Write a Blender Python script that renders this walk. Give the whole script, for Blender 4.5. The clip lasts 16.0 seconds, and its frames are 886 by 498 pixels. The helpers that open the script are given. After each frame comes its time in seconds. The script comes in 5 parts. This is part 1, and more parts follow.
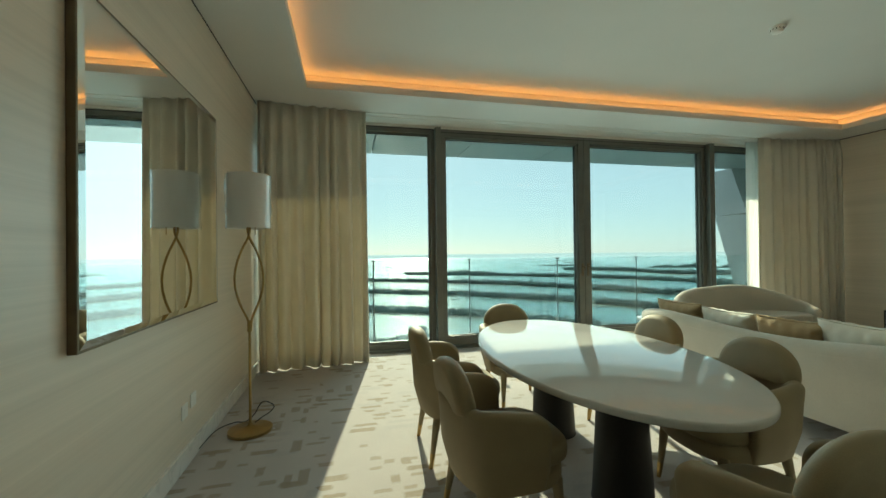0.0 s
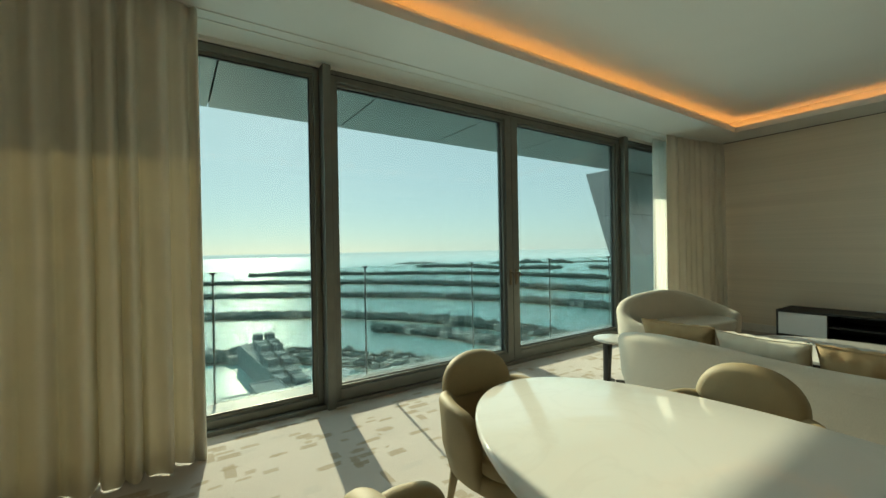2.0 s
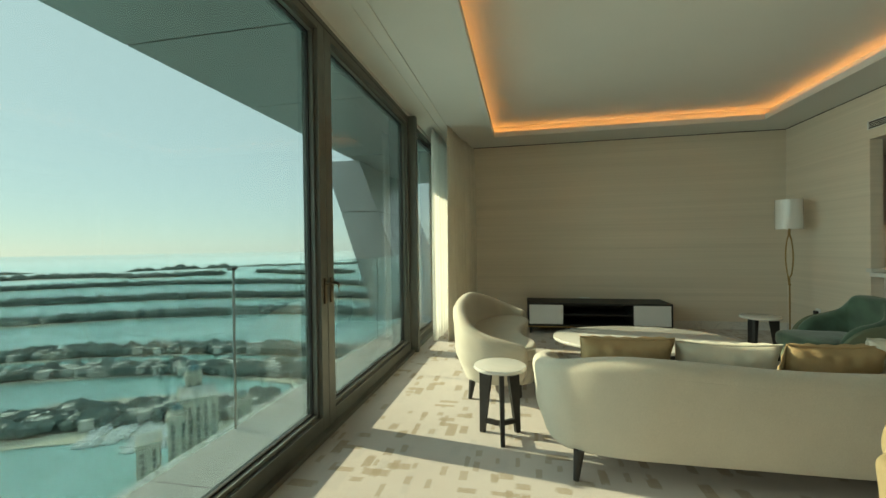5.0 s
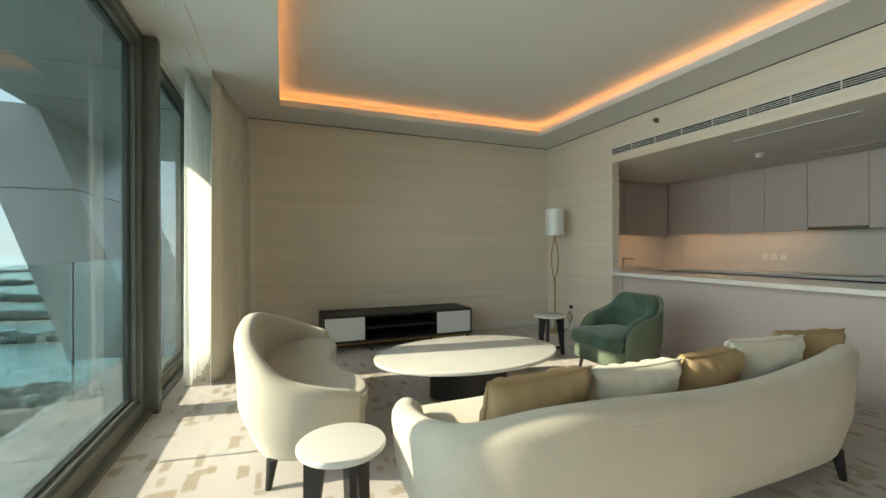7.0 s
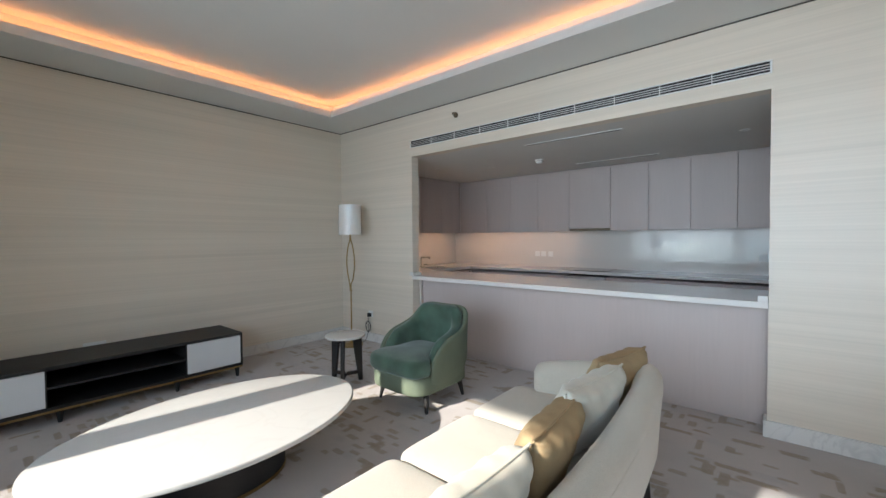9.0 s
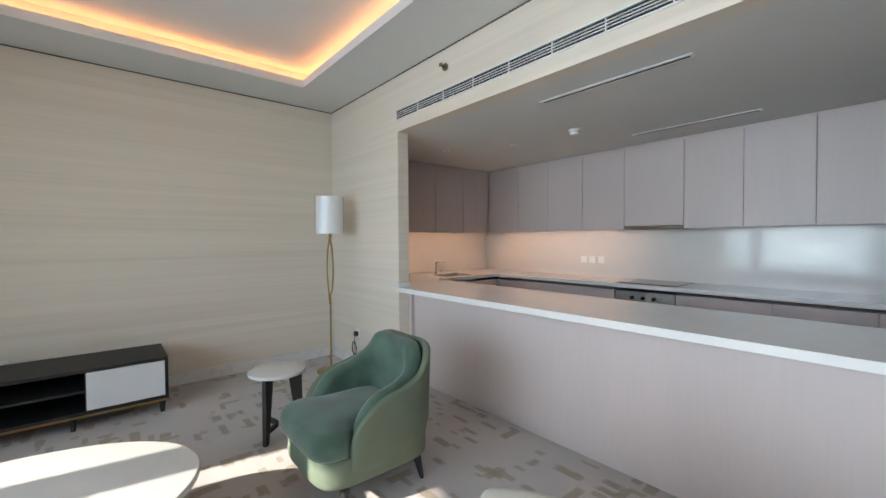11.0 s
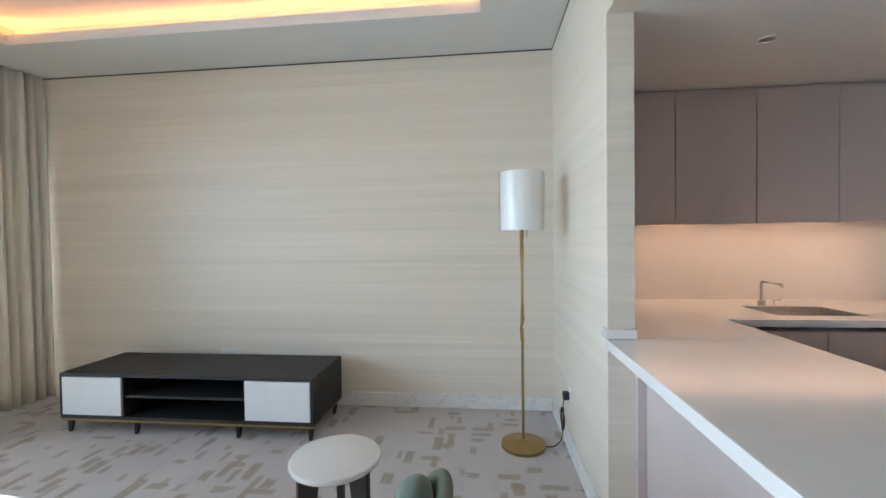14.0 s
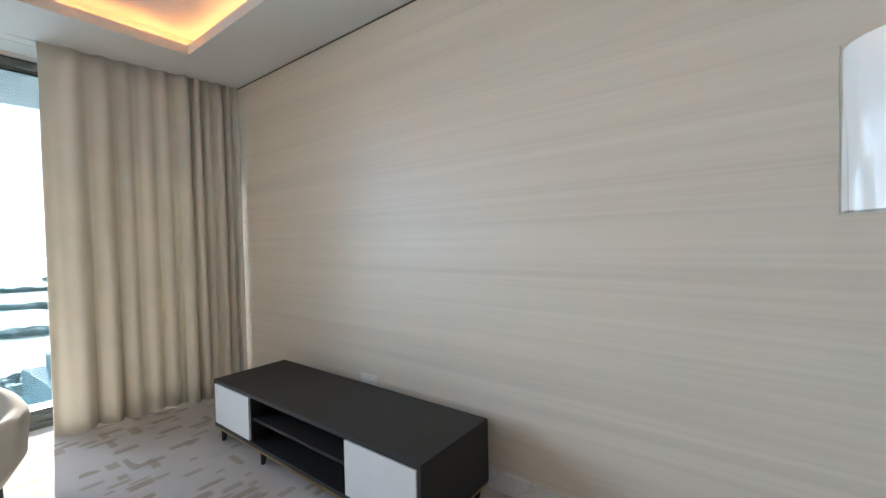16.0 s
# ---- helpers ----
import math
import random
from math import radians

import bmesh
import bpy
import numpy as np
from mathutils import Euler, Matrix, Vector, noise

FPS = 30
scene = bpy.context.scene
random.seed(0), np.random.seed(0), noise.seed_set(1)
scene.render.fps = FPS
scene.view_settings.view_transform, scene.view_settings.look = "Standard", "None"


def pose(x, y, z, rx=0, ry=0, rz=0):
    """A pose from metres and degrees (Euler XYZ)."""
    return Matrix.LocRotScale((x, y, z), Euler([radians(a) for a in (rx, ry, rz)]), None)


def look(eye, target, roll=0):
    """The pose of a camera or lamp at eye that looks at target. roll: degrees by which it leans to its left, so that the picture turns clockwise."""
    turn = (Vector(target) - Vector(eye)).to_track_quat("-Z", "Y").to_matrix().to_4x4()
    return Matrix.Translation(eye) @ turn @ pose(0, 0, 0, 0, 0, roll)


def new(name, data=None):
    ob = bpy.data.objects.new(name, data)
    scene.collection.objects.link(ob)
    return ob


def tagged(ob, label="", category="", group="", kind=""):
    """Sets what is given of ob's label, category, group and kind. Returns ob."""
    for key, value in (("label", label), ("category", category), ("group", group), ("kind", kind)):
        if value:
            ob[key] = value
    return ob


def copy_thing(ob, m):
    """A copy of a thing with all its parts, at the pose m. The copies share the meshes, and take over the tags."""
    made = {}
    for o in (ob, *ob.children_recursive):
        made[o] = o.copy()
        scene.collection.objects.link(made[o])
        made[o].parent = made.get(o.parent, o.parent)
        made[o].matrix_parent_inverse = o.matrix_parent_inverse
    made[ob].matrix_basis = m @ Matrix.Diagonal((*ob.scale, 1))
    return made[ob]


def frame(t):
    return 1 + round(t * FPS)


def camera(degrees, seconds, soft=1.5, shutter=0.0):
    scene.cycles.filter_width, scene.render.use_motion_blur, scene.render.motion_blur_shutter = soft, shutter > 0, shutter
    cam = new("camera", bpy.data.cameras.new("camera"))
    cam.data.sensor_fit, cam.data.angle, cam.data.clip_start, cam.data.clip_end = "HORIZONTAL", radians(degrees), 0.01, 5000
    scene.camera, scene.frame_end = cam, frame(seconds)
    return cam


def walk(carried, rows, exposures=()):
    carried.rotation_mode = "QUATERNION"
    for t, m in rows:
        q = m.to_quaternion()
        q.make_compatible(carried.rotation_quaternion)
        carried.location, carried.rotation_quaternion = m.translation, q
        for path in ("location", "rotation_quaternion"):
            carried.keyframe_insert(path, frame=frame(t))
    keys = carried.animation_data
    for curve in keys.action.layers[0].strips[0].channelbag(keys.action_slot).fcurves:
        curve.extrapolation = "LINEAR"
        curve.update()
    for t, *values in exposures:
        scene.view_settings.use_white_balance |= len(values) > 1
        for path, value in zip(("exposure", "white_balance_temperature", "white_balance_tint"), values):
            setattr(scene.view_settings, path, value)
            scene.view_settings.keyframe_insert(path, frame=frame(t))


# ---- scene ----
cam = camera(95.6, 16.0)
PATH = [
    (0, (0.977, -0.04, 1.281), (1.436, 1.906, 1.295), -0.7),
    (0.5, (0.982, 0.394, 1.293), (1.57, 2.305, 1.309), -0.8),
    (1, (0.961, 0.819, 1.305), (1.707, 2.675, 1.321), -1.0),
    (1.5, (1.019, 1.209, 1.297), (1.928, 2.991, 1.312), -1.0),
    (2, (1.049, 1.723, 1.345), (2.16, 3.386, 1.342), -1.0),
    (2.5, (1.083, 2.181, 1.364), (2.377, 3.706, 1.353), -0.9),
    (3, (1.153, 2.584, 1.345), (2.623, 3.94, 1.333), -0.9),
    (5.5, (1.905, 3.972, 1.292), (3.901, 4.087, 1.28), -0.6),
    (6, (2.192, 4.117, 1.285), (4.186, 3.959, 1.271), -0.3),
    (6.5, (2.465, 4.187, 1.283), (4.416, 3.748, 1.267), -0.2),
    (7, (2.747, 4.167, 1.272), (4.604, 3.424, 1.269), -0.2),
    (7.5, (2.968, 4.107, 1.3), (4.678, 3.071, 1.292), -0.2),
    (8, (3.158, 4.047, 1.368), (4.68, 2.75, 1.334), -0.0),
    (8.5, (3.338, 3.842, 1.4), (4.701, 2.379, 1.353), -0.3),
    (9, (3.461, 3.595, 1.415), (4.743, 2.061, 1.359), -0.5),
    (9.5, (3.573, 3.262, 1.39), (4.835, 1.711, 1.338), -0.3),
    (10.75, (3.70, 2.33, 1.392), (5.19, 0.997, 1.346), -0.35),
    (12, (4.1, 1.444, 1.394), (5.798, 0.388, 1.352), -0.4),
    (12.5, (4.24, 1.146, 1.406), (6.083, 0.372, 1.363), -0.5),
    (13, (4.449, 0.938, 1.407), (6.395, 0.48, 1.367), -0.7),
    (13.5, (4.738, 0.714, 1.434), (6.734, 0.596, 1.382), -0.8),
    (14, (5.052, 0.562, 1.399), (7.042, 0.766, 1.361), -0.7),
    (14.5, (5.422, 0.53, 1.4), (7.368, 0.99, 1.358), -0.9),
    (15, (5.751, 0.537, 1.411), (7.626, 1.231, 1.368), -0.9),
    (15.5, (6.129, 0.582, 1.419), (7.886, 1.537, 1.369), -1.2),
    (16, (6.438, 0.634, 1.421), (8.03, 1.844, 1.377), -1.3),
]
walk(cam, [(t, look(eye, target, roll)) for t, eye, target, roll in PATH], exposures=[(0, 3.45, 6800, -16), (3.0, 3.2, 7500, -15), (6.0, 3.5, 7900, -13), (7.0, 3.74, 7000, -1), (8.0, 3.92, 6200, 7), (9.5, 4.05, 5900, 12), (12.0, 4.7, 6150, 10), (13.0, 4.82, 6350, 12), (14.5, 4.95, 5400, 8), (15.5, 4.72, 5800, 12), (16.0, 4.75, 5750, 11)])

# ---- world, sun, exposure ----
SUN_AZ, SUN_EL = 8.6, 25.6     # degrees clockwise from +y, degrees above the horizon
world = bpy.data.worlds.new("sky")
scene.world = world
world.use_nodes = True
wn, wl = world.node_tree.nodes, world.node_tree.links
sky = wn.new("ShaderNodeTexSky")
sky.sky_type, sky.sun_disc = "NISHITA", False
sky.sun_elevation, sky.sun_rotation = radians(SUN_EL), radians(SUN_AZ)
sky.altitude, sky.air_density, sky.dust_density, sky.ozone_density = 150, 0.95, 0.25, 3.2
veil = wn.new("ShaderNodeMix")          # thin even haze over the clear sky
veil.data_type = "RGBA"
veil.inputs["Factor"].default_value = 0.86
veil.inputs["B"].default_value = (2.55, 3.3, 3.95, 1)
wl.new(sky.outputs[0], veil.inputs["A"])
wl.new(veil.outputs["Result"], wn["Background"].inputs[0])
wn["Background"].inputs[1].default_value = 0.10
sun = new("sun", bpy.data.lights.new("sun", "SUN"))
sun.data.energy, sun.data.angle, sun.data.color = 0.68, radians(0.6), (1.0, 0.9, 0.74)
_s = Vector((math.sin(radians(SUN_AZ)) * math.cos(radians(SUN_EL)), math.cos(radians(SUN_AZ)) * math.cos(radians(SUN_EL)), math.sin(radians(SUN_EL))))
sun.matrix_world = look(_s * 50, (0, 0, 0))
# the sky's light in the opening of the window wall
daylight = new("daylight", bpy.data.lights.new("daylight", "AREA"))
daylight.data.shape, daylight.data.size, daylight.data.size_y = "RECTANGLE", 5.75, 2.66
daylight.data.energy, daylight.data.color, daylight.data.spread = 7.8, (0.80, 0.92, 1.0), radians(115)
daylight.matrix_world = look((4.12, 5.52, 1.45), (4.12, 0.6, 0.55))

# ---- materials ----


def material(name, color, rough=0.6, metal=0.0, vary=0.0, vscale=6.0, grain=0.0, gscale=200.0, bump=0.0, stretch=(1, 1, 1), color2=None, spec=0.5, sheen=0.0, coat=0.0):
    """Principled material; colour varied by a broad and a fine noise, optional fine relief."""
    m = bpy.data.materials.new(name)
    m.use_nodes = True
    n, l = m.node_tree.nodes, m.node_tree.links
    b = n["Principled BSDF"]
    b.inputs["Roughness"].default_value = rough
    b.inputs["Metallic"].default_value = metal
    b.inputs["Specular IOR Level"].default_value = spec
    b.inputs["Sheen Weight"].default_value = sheen
    b.inputs["Coat Weight"].default_value = coat
    b.inputs["Base Color"].default_value = (*color, 1)
    if vary or grain or bump:
        geo = n.new("ShaderNodeNewGeometry")
        mp = n.new("ShaderNodeMapping")
        mp.inputs["Scale"].default_value = stretch
        l.new(geo.outputs["Position"], mp.inputs[0])
        broad, fine = n.new("ShaderNodeTexNoise"), n.new("ShaderNodeTexNoise")
        broad.inputs["Scale"].default_value, fine.inputs["Scale"].default_value = vscale, gscale
        broad.inputs["Detail"].default_value = 5
        for t in (broad, fine):
            l.new(mp.outputs[0], t.inputs["Vector"])
        mix = n.new("ShaderNodeMix")
        mix.data_type = "RGBA"
        c2 = color2 or tuple(c * (1 - vary) for c in color)
        mix.inputs["A"].default_value, mix.inputs["B"].default_value = (*color, 1), (*c2, 1)
        ramp = n.new("ShaderNodeMapRange")
        ramp.inputs["From Min"].default_value, ramp.inputs["From Max"].default_value = 0.35, 0.65
        l.new(broad.outputs["Fac"], ramp.inputs["Value"])
        l.new(ramp.outputs[0], mix.inputs["Factor"])
        last = mix.outputs["Result"]
        if grain:
            g = n.new("ShaderNodeMix")
            g.data_type, g.blend_type = "RGBA", "MULTIPLY"
            mr = n.new("ShaderNodeMapRange")
            mr.inputs["From Min"].default_value, mr.inputs["From Max"].default_value = 0.3, 0.7
            mr.inputs["To Min"].default_value, mr.inputs["To Max"].default_value = 1 - grain, 1.0
            l.new(fine.outputs["Fac"], mr.inputs["Value"])
            g.inputs["Factor"].default_value = 1.0
            l.new(last, g.inputs["A"])
            l.new(mr.outputs[0], g.inputs["B"])
            last = g.outputs["Result"]
        l.new(last, b.inputs["Base Color"])
        if bump:
            bp = n.new("ShaderNodeBump")
            bp.inputs["Strength"].default_value, bp.inputs["Distance"].default_value = bump, 0.004
            l.new(fine.outputs["Fac"], bp.inputs["Height"])
            l.new(bp.outputs[0], b.inputs["Normal"])
    return m


def emitter(name, color, strength):
    m = bpy.data.materials.new(name)
    m.use_nodes = True
    b = m.node_tree.nodes["Principled BSDF"]
    b.inputs["Base Color"].default_value = (*color, 1)
    b.inputs["Emission Color"].default_value = (*color, 1)
    b.inputs["Emission Strength"].default_value = strength
    return m


def carpet_material():
    """Cut-pile carpet: grey-lilac ground with scattered soft-edged brush-stroke patches, lying along and across the room."""
    m = material("carpet", (0.54, 0.492, 0.47), 0.95, vary=0.10, vscale=2.2, grain=0.22, gscale=420, bump=0.6, sheen=0.2)
    n, l = m.node_tree.nodes, m.node_tree.links
    b = n["Principled BSDF"]
    last = b.inputs["Base Color"].links[0].from_socket
    geo = n.new("ShaderNodeNewGeometry")

    def op(kind, a, c=None, d=None):
        x = n.new("ShaderNodeMath")
        x.operation = kind
        for i, v in enumerate((a, c, d)):
            if isinstance(v, (int, float)):
                x.inputs[i].default_value = v
            elif v is not None:
                l.new(v, x.inputs[i])
        return x.outputs[0]

    def noise_of(scale, stretch, detail=2.0):
        mp, t = n.new("ShaderNodeMapping"), n.new("ShaderNodeTexNoise")
        mp.inputs["Scale"].default_value = (*stretch, 0)
        l.new(geo.outputs["Position"], mp.inputs[0])
        l.new(mp.outputs[0], t.inputs["Vector"])
        t.inputs["Scale"].default_value, t.inputs["Detail"].default_value = scale, detail
        return t.outputs["Fac"]

    ragged = noise_of(26.0, (1, 1))
    bristle = noise_of(60.0, (1, 1), 1.0)
    patchy = noise_of(0.9, (1, 1))
    sep = n.new("ShaderNodeSeparateXYZ")
    l.new(geo.outputs["Position"], sep.inputs[0])
    # (length, breadth, share left bare, colour, strength, shift, across)
    for length, breadth, bare, colour, strength, shift, across in ((0.30, 0.10, 0.80, (0.39, 0.365, 0.36), 0.55, 5.3, False), (0.24, 0.085, 0.76, (0.275, 0.215, 0.145), 0.85, 0.0, False), (0.21, 0.085, 0.85, (0.285, 0.225, 0.155), 0.8, 9.1, True), (0.15, 0.06, 0.86, (0.30, 0.24, 0.17), 0.75, 13.7, False)):
        px, py = (sep.outputs["Y"], sep.outputs["X"]) if across else (sep.outputs["X"], sep.outputs["Y"])
        v = op("ADD", op("DIVIDE", py, breadth), shift)
        row = op("FLOOR", v)
        rw = n.new("ShaderNodeTexWhiteNoise")
        rw.noise_dimensions = "1D"
        l.new(row, rw.inputs["W"])
        u = op("ADD", op("DIVIDE", px, length), op("MULTIPLY", rw.outputs["Value"], 7.3))
        cell = n.new("ShaderNodeCombineXYZ")
        l.new(op("FLOOR", u), cell.inputs[0])
        l.new(row, cell.inputs[1])
        wn_ = n.new("ShaderNodeTexWhiteNoise")
        wn_.noise_dimensions = "2D"
        l.new(cell.outputs[0], wn_.inputs["Vector"])
        rgb = n.new("ShaderNodeSeparateColor")
        l.new(wn_.outputs["Color"], rgb.inputs[0])
        wob = op("MULTIPLY_ADD", ragged, 0.22, -0.11)
        du = op("ADD", op("ABSOLUTE", op("SUBTRACT", op("FRACT", u), 0.5)), wob)
        dv = op("ADD", op("ABSOLUTE", op("SUBTRACT", op("FRACT", v), 0.5)), wob)
        hu = op("MULTIPLY_ADD", rgb.outputs[0], 0.24, 0.16)
        hv = op("MULTIPLY_ADD", rgb.outputs[1], 0.20, 0.20)
        eu, ev = n.new("ShaderNodeMapRange"), n.new("ShaderNodeMapRange")
        for e, d, soft in ((eu, op("SUBTRACT", du, hu), 0.05), (ev, op("SUBTRACT", dv, hv), 0.05)):
            e.inputs["From Min"].default_value, e.inputs["From Max"].default_value = -soft, soft
            e.inputs["To Min"].default_value, e.inputs["To Max"].default_value = 1.0, 0.0
            l.new(d, e.inputs["Value"])
        here = op("GREATER_THAN", op("ADD", rgb.outputs[2], op("MULTIPLY_ADD", patchy, 0.3, -0.15)), bare)
        body = op("MULTIPLY_ADD", bristle, 0.7, 0.6)
        fac = op("MINIMUM", op("MULTIPLY", op("MULTIPLY", op("MULTIPLY", eu.outputs[0], ev.outputs[0]), here), op("MULTIPLY", body, strength)), 1.0)
        mix = n.new("ShaderNodeMix")
        mix.data_type = "RGBA"
        l.new(fac, mix.inputs["Factor"])
        l.new(last, mix.inputs["A"])
        mix.inputs["B"].default_value = (*colour, 1)
        last = mix.outputs["Result"]
    l.new(last, b.inputs["Base Color"])
    return m


def streaked(name, c1, c2, rough):
    """Wallpaper with soft horizontal streaks from hand-wide bands to hairlines."""
    m = material(name, c1, rough, spec=0.7)
    n, l = m.node_tree.nodes, m.node_tree.links
    b = n["Principled BSDF"]
    geo = n.new("ShaderNodeNewGeometry")
    fac = []
    for zs, xs, weight in ((3.5, 0.10, 0.7), (17.0, 0.28, 1.0), (62.0, 0.35, 0.9), (190.0, 0.5, 0.45)):
        mp = n.new("ShaderNodeMapping")
        mp.inputs["Scale"].default_value = (xs, xs, zs)
        l.new(geo.outputs["Position"], mp.inputs[0])
        t = n.new("ShaderNodeTexNoise")
        t.inputs["Scale"].default_value, t.inputs["Detail"].default_value = 1.0, 2
        t.inputs["Distortion"].default_value = 0.15
        l.new(mp.outputs[0], t.inputs["Vector"])
        k = n.new("ShaderNodeMath")
        k.operation = "MULTIPLY_ADD"
        l.new(t.outputs["Fac"], k.inputs[0])
        k.inputs[1].default_value = weight
        if fac:
            l.new(fac[-1], k.inputs[2])
        else:
            k.inputs[2].default_value = 0.0
        fac.append(k.outputs[0])
    mr = n.new("ShaderNodeMapRange")
    mr.inputs["From Min"].default_value, mr.inputs["From Max"].default_value = 1.18, 1.87
    l.new(fac[-1], mr.inputs["Value"])
    mix = n.new("ShaderNodeMix")
    mix.data_type = "RGBA"
    mix.inputs["A"].default_value, mix.inputs["B"].default_value = (*c1, 1), (*c2, 1)
    l.new(mr.outputs[0], mix.inputs["Factor"])
    l.new(mix.outputs["Result"], b.inputs["Base Color"])
    bp = n.new("ShaderNodeBump")
    bp.inputs["Strength"].default_value, bp.inputs["Distance"].default_value = 0.12, 0.002
    l.new(fac[-1], bp.inputs["Height"])
    l.new(bp.outputs[0], b.inputs["Normal"])
    return m


def marble(name, c1, c2, rough, scale):
    m = material(name, c1, rough, coat=0.0)
    n, l = m.node_tree.nodes, m.node_tree.links
    b = n["Principled BSDF"]
    geo = n.new("ShaderNodeNewGeometry")
    t, v = n.new("ShaderNodeTexNoise"), n.new("ShaderNodeTexNoise")
    t.inputs["Scale"].default_value, t.inputs["Detail"].default_value, t.inputs["Distortion"].default_value = scale, 9, 1.6
    v.inputs["Scale"].default_value, v.inputs["Detail"].default_value = scale * 0.5, 3
    l.new(geo.outputs["Position"], t.inputs["Vector"])
    l.new(geo.outputs["Position"], v.inputs["Vector"])
    sub = n.new("ShaderNodeMath")
    sub.operation = "SUBTRACT"
    l.new(t.outputs["Fac"], sub.inputs[0])
    sub.inputs[1].default_value = 0.5
    ab = n.new("ShaderNodeMath")
    ab.operation = "ABSOLUTE"
    l.new(sub.outputs[0], ab.inputs[0])
    mr = n.new("ShaderNodeMapRange")
    mr.inputs["From Min"].default_value, mr.inputs["From Max"].default_value = 0.0, 0.035
    mr.inputs["To Min"].default_value, mr.inputs["To Max"].default_value = 0.45, 0.0
    l.new(ab.outputs[0], mr.inputs["Value"])
    mu = n.new("ShaderNodeMath")
    mu.operation = "MULTIPLY"
    l.new(mr.outputs[0], mu.inputs[0])
    l.new(v.outputs["Fac"], mu.inputs[1])
    mix = n.new("ShaderNodeMix")
    mix.data_type = "RGBA"
    mix.inputs["A"].default_value, mix.inputs["B"].default_value = (*c1, 1), (*c2, 1)
    l.new(mu.outputs[0], mix.inputs["Factor"])
    l.new(mix.outputs["Result"], b.inputs["Base Color"])
    return m


def glass_material(name, tint, gloss, gloss_rough=0.0):
    """Clear pane: light passes straight through, with a reflection that grows at grazing angles."""
    m = bpy.data.materials.new(name)
    m.use_nodes = True
    n, l = m.node_tree.nodes, m.node_tree.links
    n.remove(n["Principled BSDF"])
    tr, gl, mx, lw = n.new("ShaderNodeBsdfTransparent"), n.new("ShaderNodeBsdfGlossy"), n.new("ShaderNodeMixShader"), n.new("ShaderNodeLayerWeight")
    pw, ma = n.new("ShaderNodeMath"), n.new("ShaderNodeMath")
    pw.operation, ma.operation = "POWER", "MULTIPLY_ADD"
    tr.inputs[0].default_value = (*tint, 1)
    gl.inputs["Roughness"].default_value = gloss_rough
    lw.inputs["Blend"].default_value = 0.5
    l.new(lw.outputs["Facing"], pw.inputs[0])
    pw.inputs[1].default_value = 5.0
    l.new(pw.outputs[0], ma.inputs[0])
    ma.inputs[1].default_value, ma.inputs[2].default_value = 1 - gloss, gloss
    l.new(ma.outputs[0], mx.inputs[0])
    l.new(tr.outputs[0], mx.inputs[1])
    l.new(gl.outputs[0], mx.inputs[2])
    l.new(mx.outputs[0], n["Material Output"].inputs[0])
    return m


def translucent(m, color, share, clear=0.0):
    """Lets part of the light through a thin material."""
    n, l = m.node_tree.nodes, m.node_tree.links
    tl, mx = n.new("ShaderNodeBsdfTranslucent"), n.new("ShaderNodeMixShader")
    tl.inputs[0].default_value = (*color, 1)
    mx.inputs[0].default_value = share
    l.new(n["Principled BSDF"].outputs[0], mx.inputs[1])
    l.new(tl.outputs[0], mx.inputs[2])
    last = mx
    if clear:
        tr, m2 = n.new("ShaderNodeBsdfTransparent"), n.new("ShaderNodeMixShader")
        m2.inputs[0].default_value = clear
        l.new(mx.outputs[0], m2.inputs[1])
        l.new(tr.outputs[0], m2.inputs[2])
        last = m2
    l.new(last.outputs[0], n["Material Output"].inputs[0])
    return m


CARPET = carpet_material()
WALLPAPER = streaked("wallpaper", (0.73, 0.65, 0.545), (0.63, 0.56, 0.465), 0.36)
PAINT = material("ceiling paint", (0.68, 0.67, 0.645), 0.9, vary=0.03, vscale=1.5, grain=0.02, gscale=120, bump=0.05)
PLASTER = material("white plaster", (0.70, 0.68, 0.64), 0.85, vary=0.04, vscale=2.0, grain=0.03, gscale=150)
BASE_MARBLE = marble("skirting marble", (0.72, 0.70, 0.67), (0.30, 0.29, 0.30), 0.25, 3.0)
FRAME = material("dark grey aluminium", (0.16, 0.165, 0.15), 0.42, 0.4, vary=0.12, vscale=8, grain=0.06, gscale=300)
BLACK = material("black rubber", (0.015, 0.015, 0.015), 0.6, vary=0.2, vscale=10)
GLASS = glass_material("window glass", (0.425, 0.436, 0.436), 0.025)
RAIL_GLASS = glass_material("rail glass", (0.90, 0.96, 0.955), 0.03)
STEEL = material("brushed steel", (0.55, 0.55, 0.53), 0.35, 1.0, vary=0.1, vscale=20)
SOFFIT = material("soffit metal", (0.48, 0.45, 0.43), 0.32, 0.35, vary=0.12, vscale=1.2, grain=0.04, gscale=60)
TILE = material("balcony tile", (0.88, 0.88, 0.85), 0.45, vary=0.08, vscale=4, grain=0.06, gscale=90)
CURTAIN = material("curtain linen", (0.84, 0.80, 0.72), 0.9, vary=0.08, vscale=5, grain=0.15, gscale=500, bump=0.25, sheen=0.2)
translucent(CURTAIN, (0.70, 0.63, 0.48), 0.22)
CREAM = material("cream boucle", (0.58, 0.535, 0.45), 0.9, vary=0.06, vscale=5, grain=0.16, gscale=260, bump=0.5, sheen=0.25)
TAN = material("tan linen cushion", (0.42, 0.30, 0.16), 0.85, vary=0.12, vscale=12, grain=0.2, gscale=400, bump=0.4)
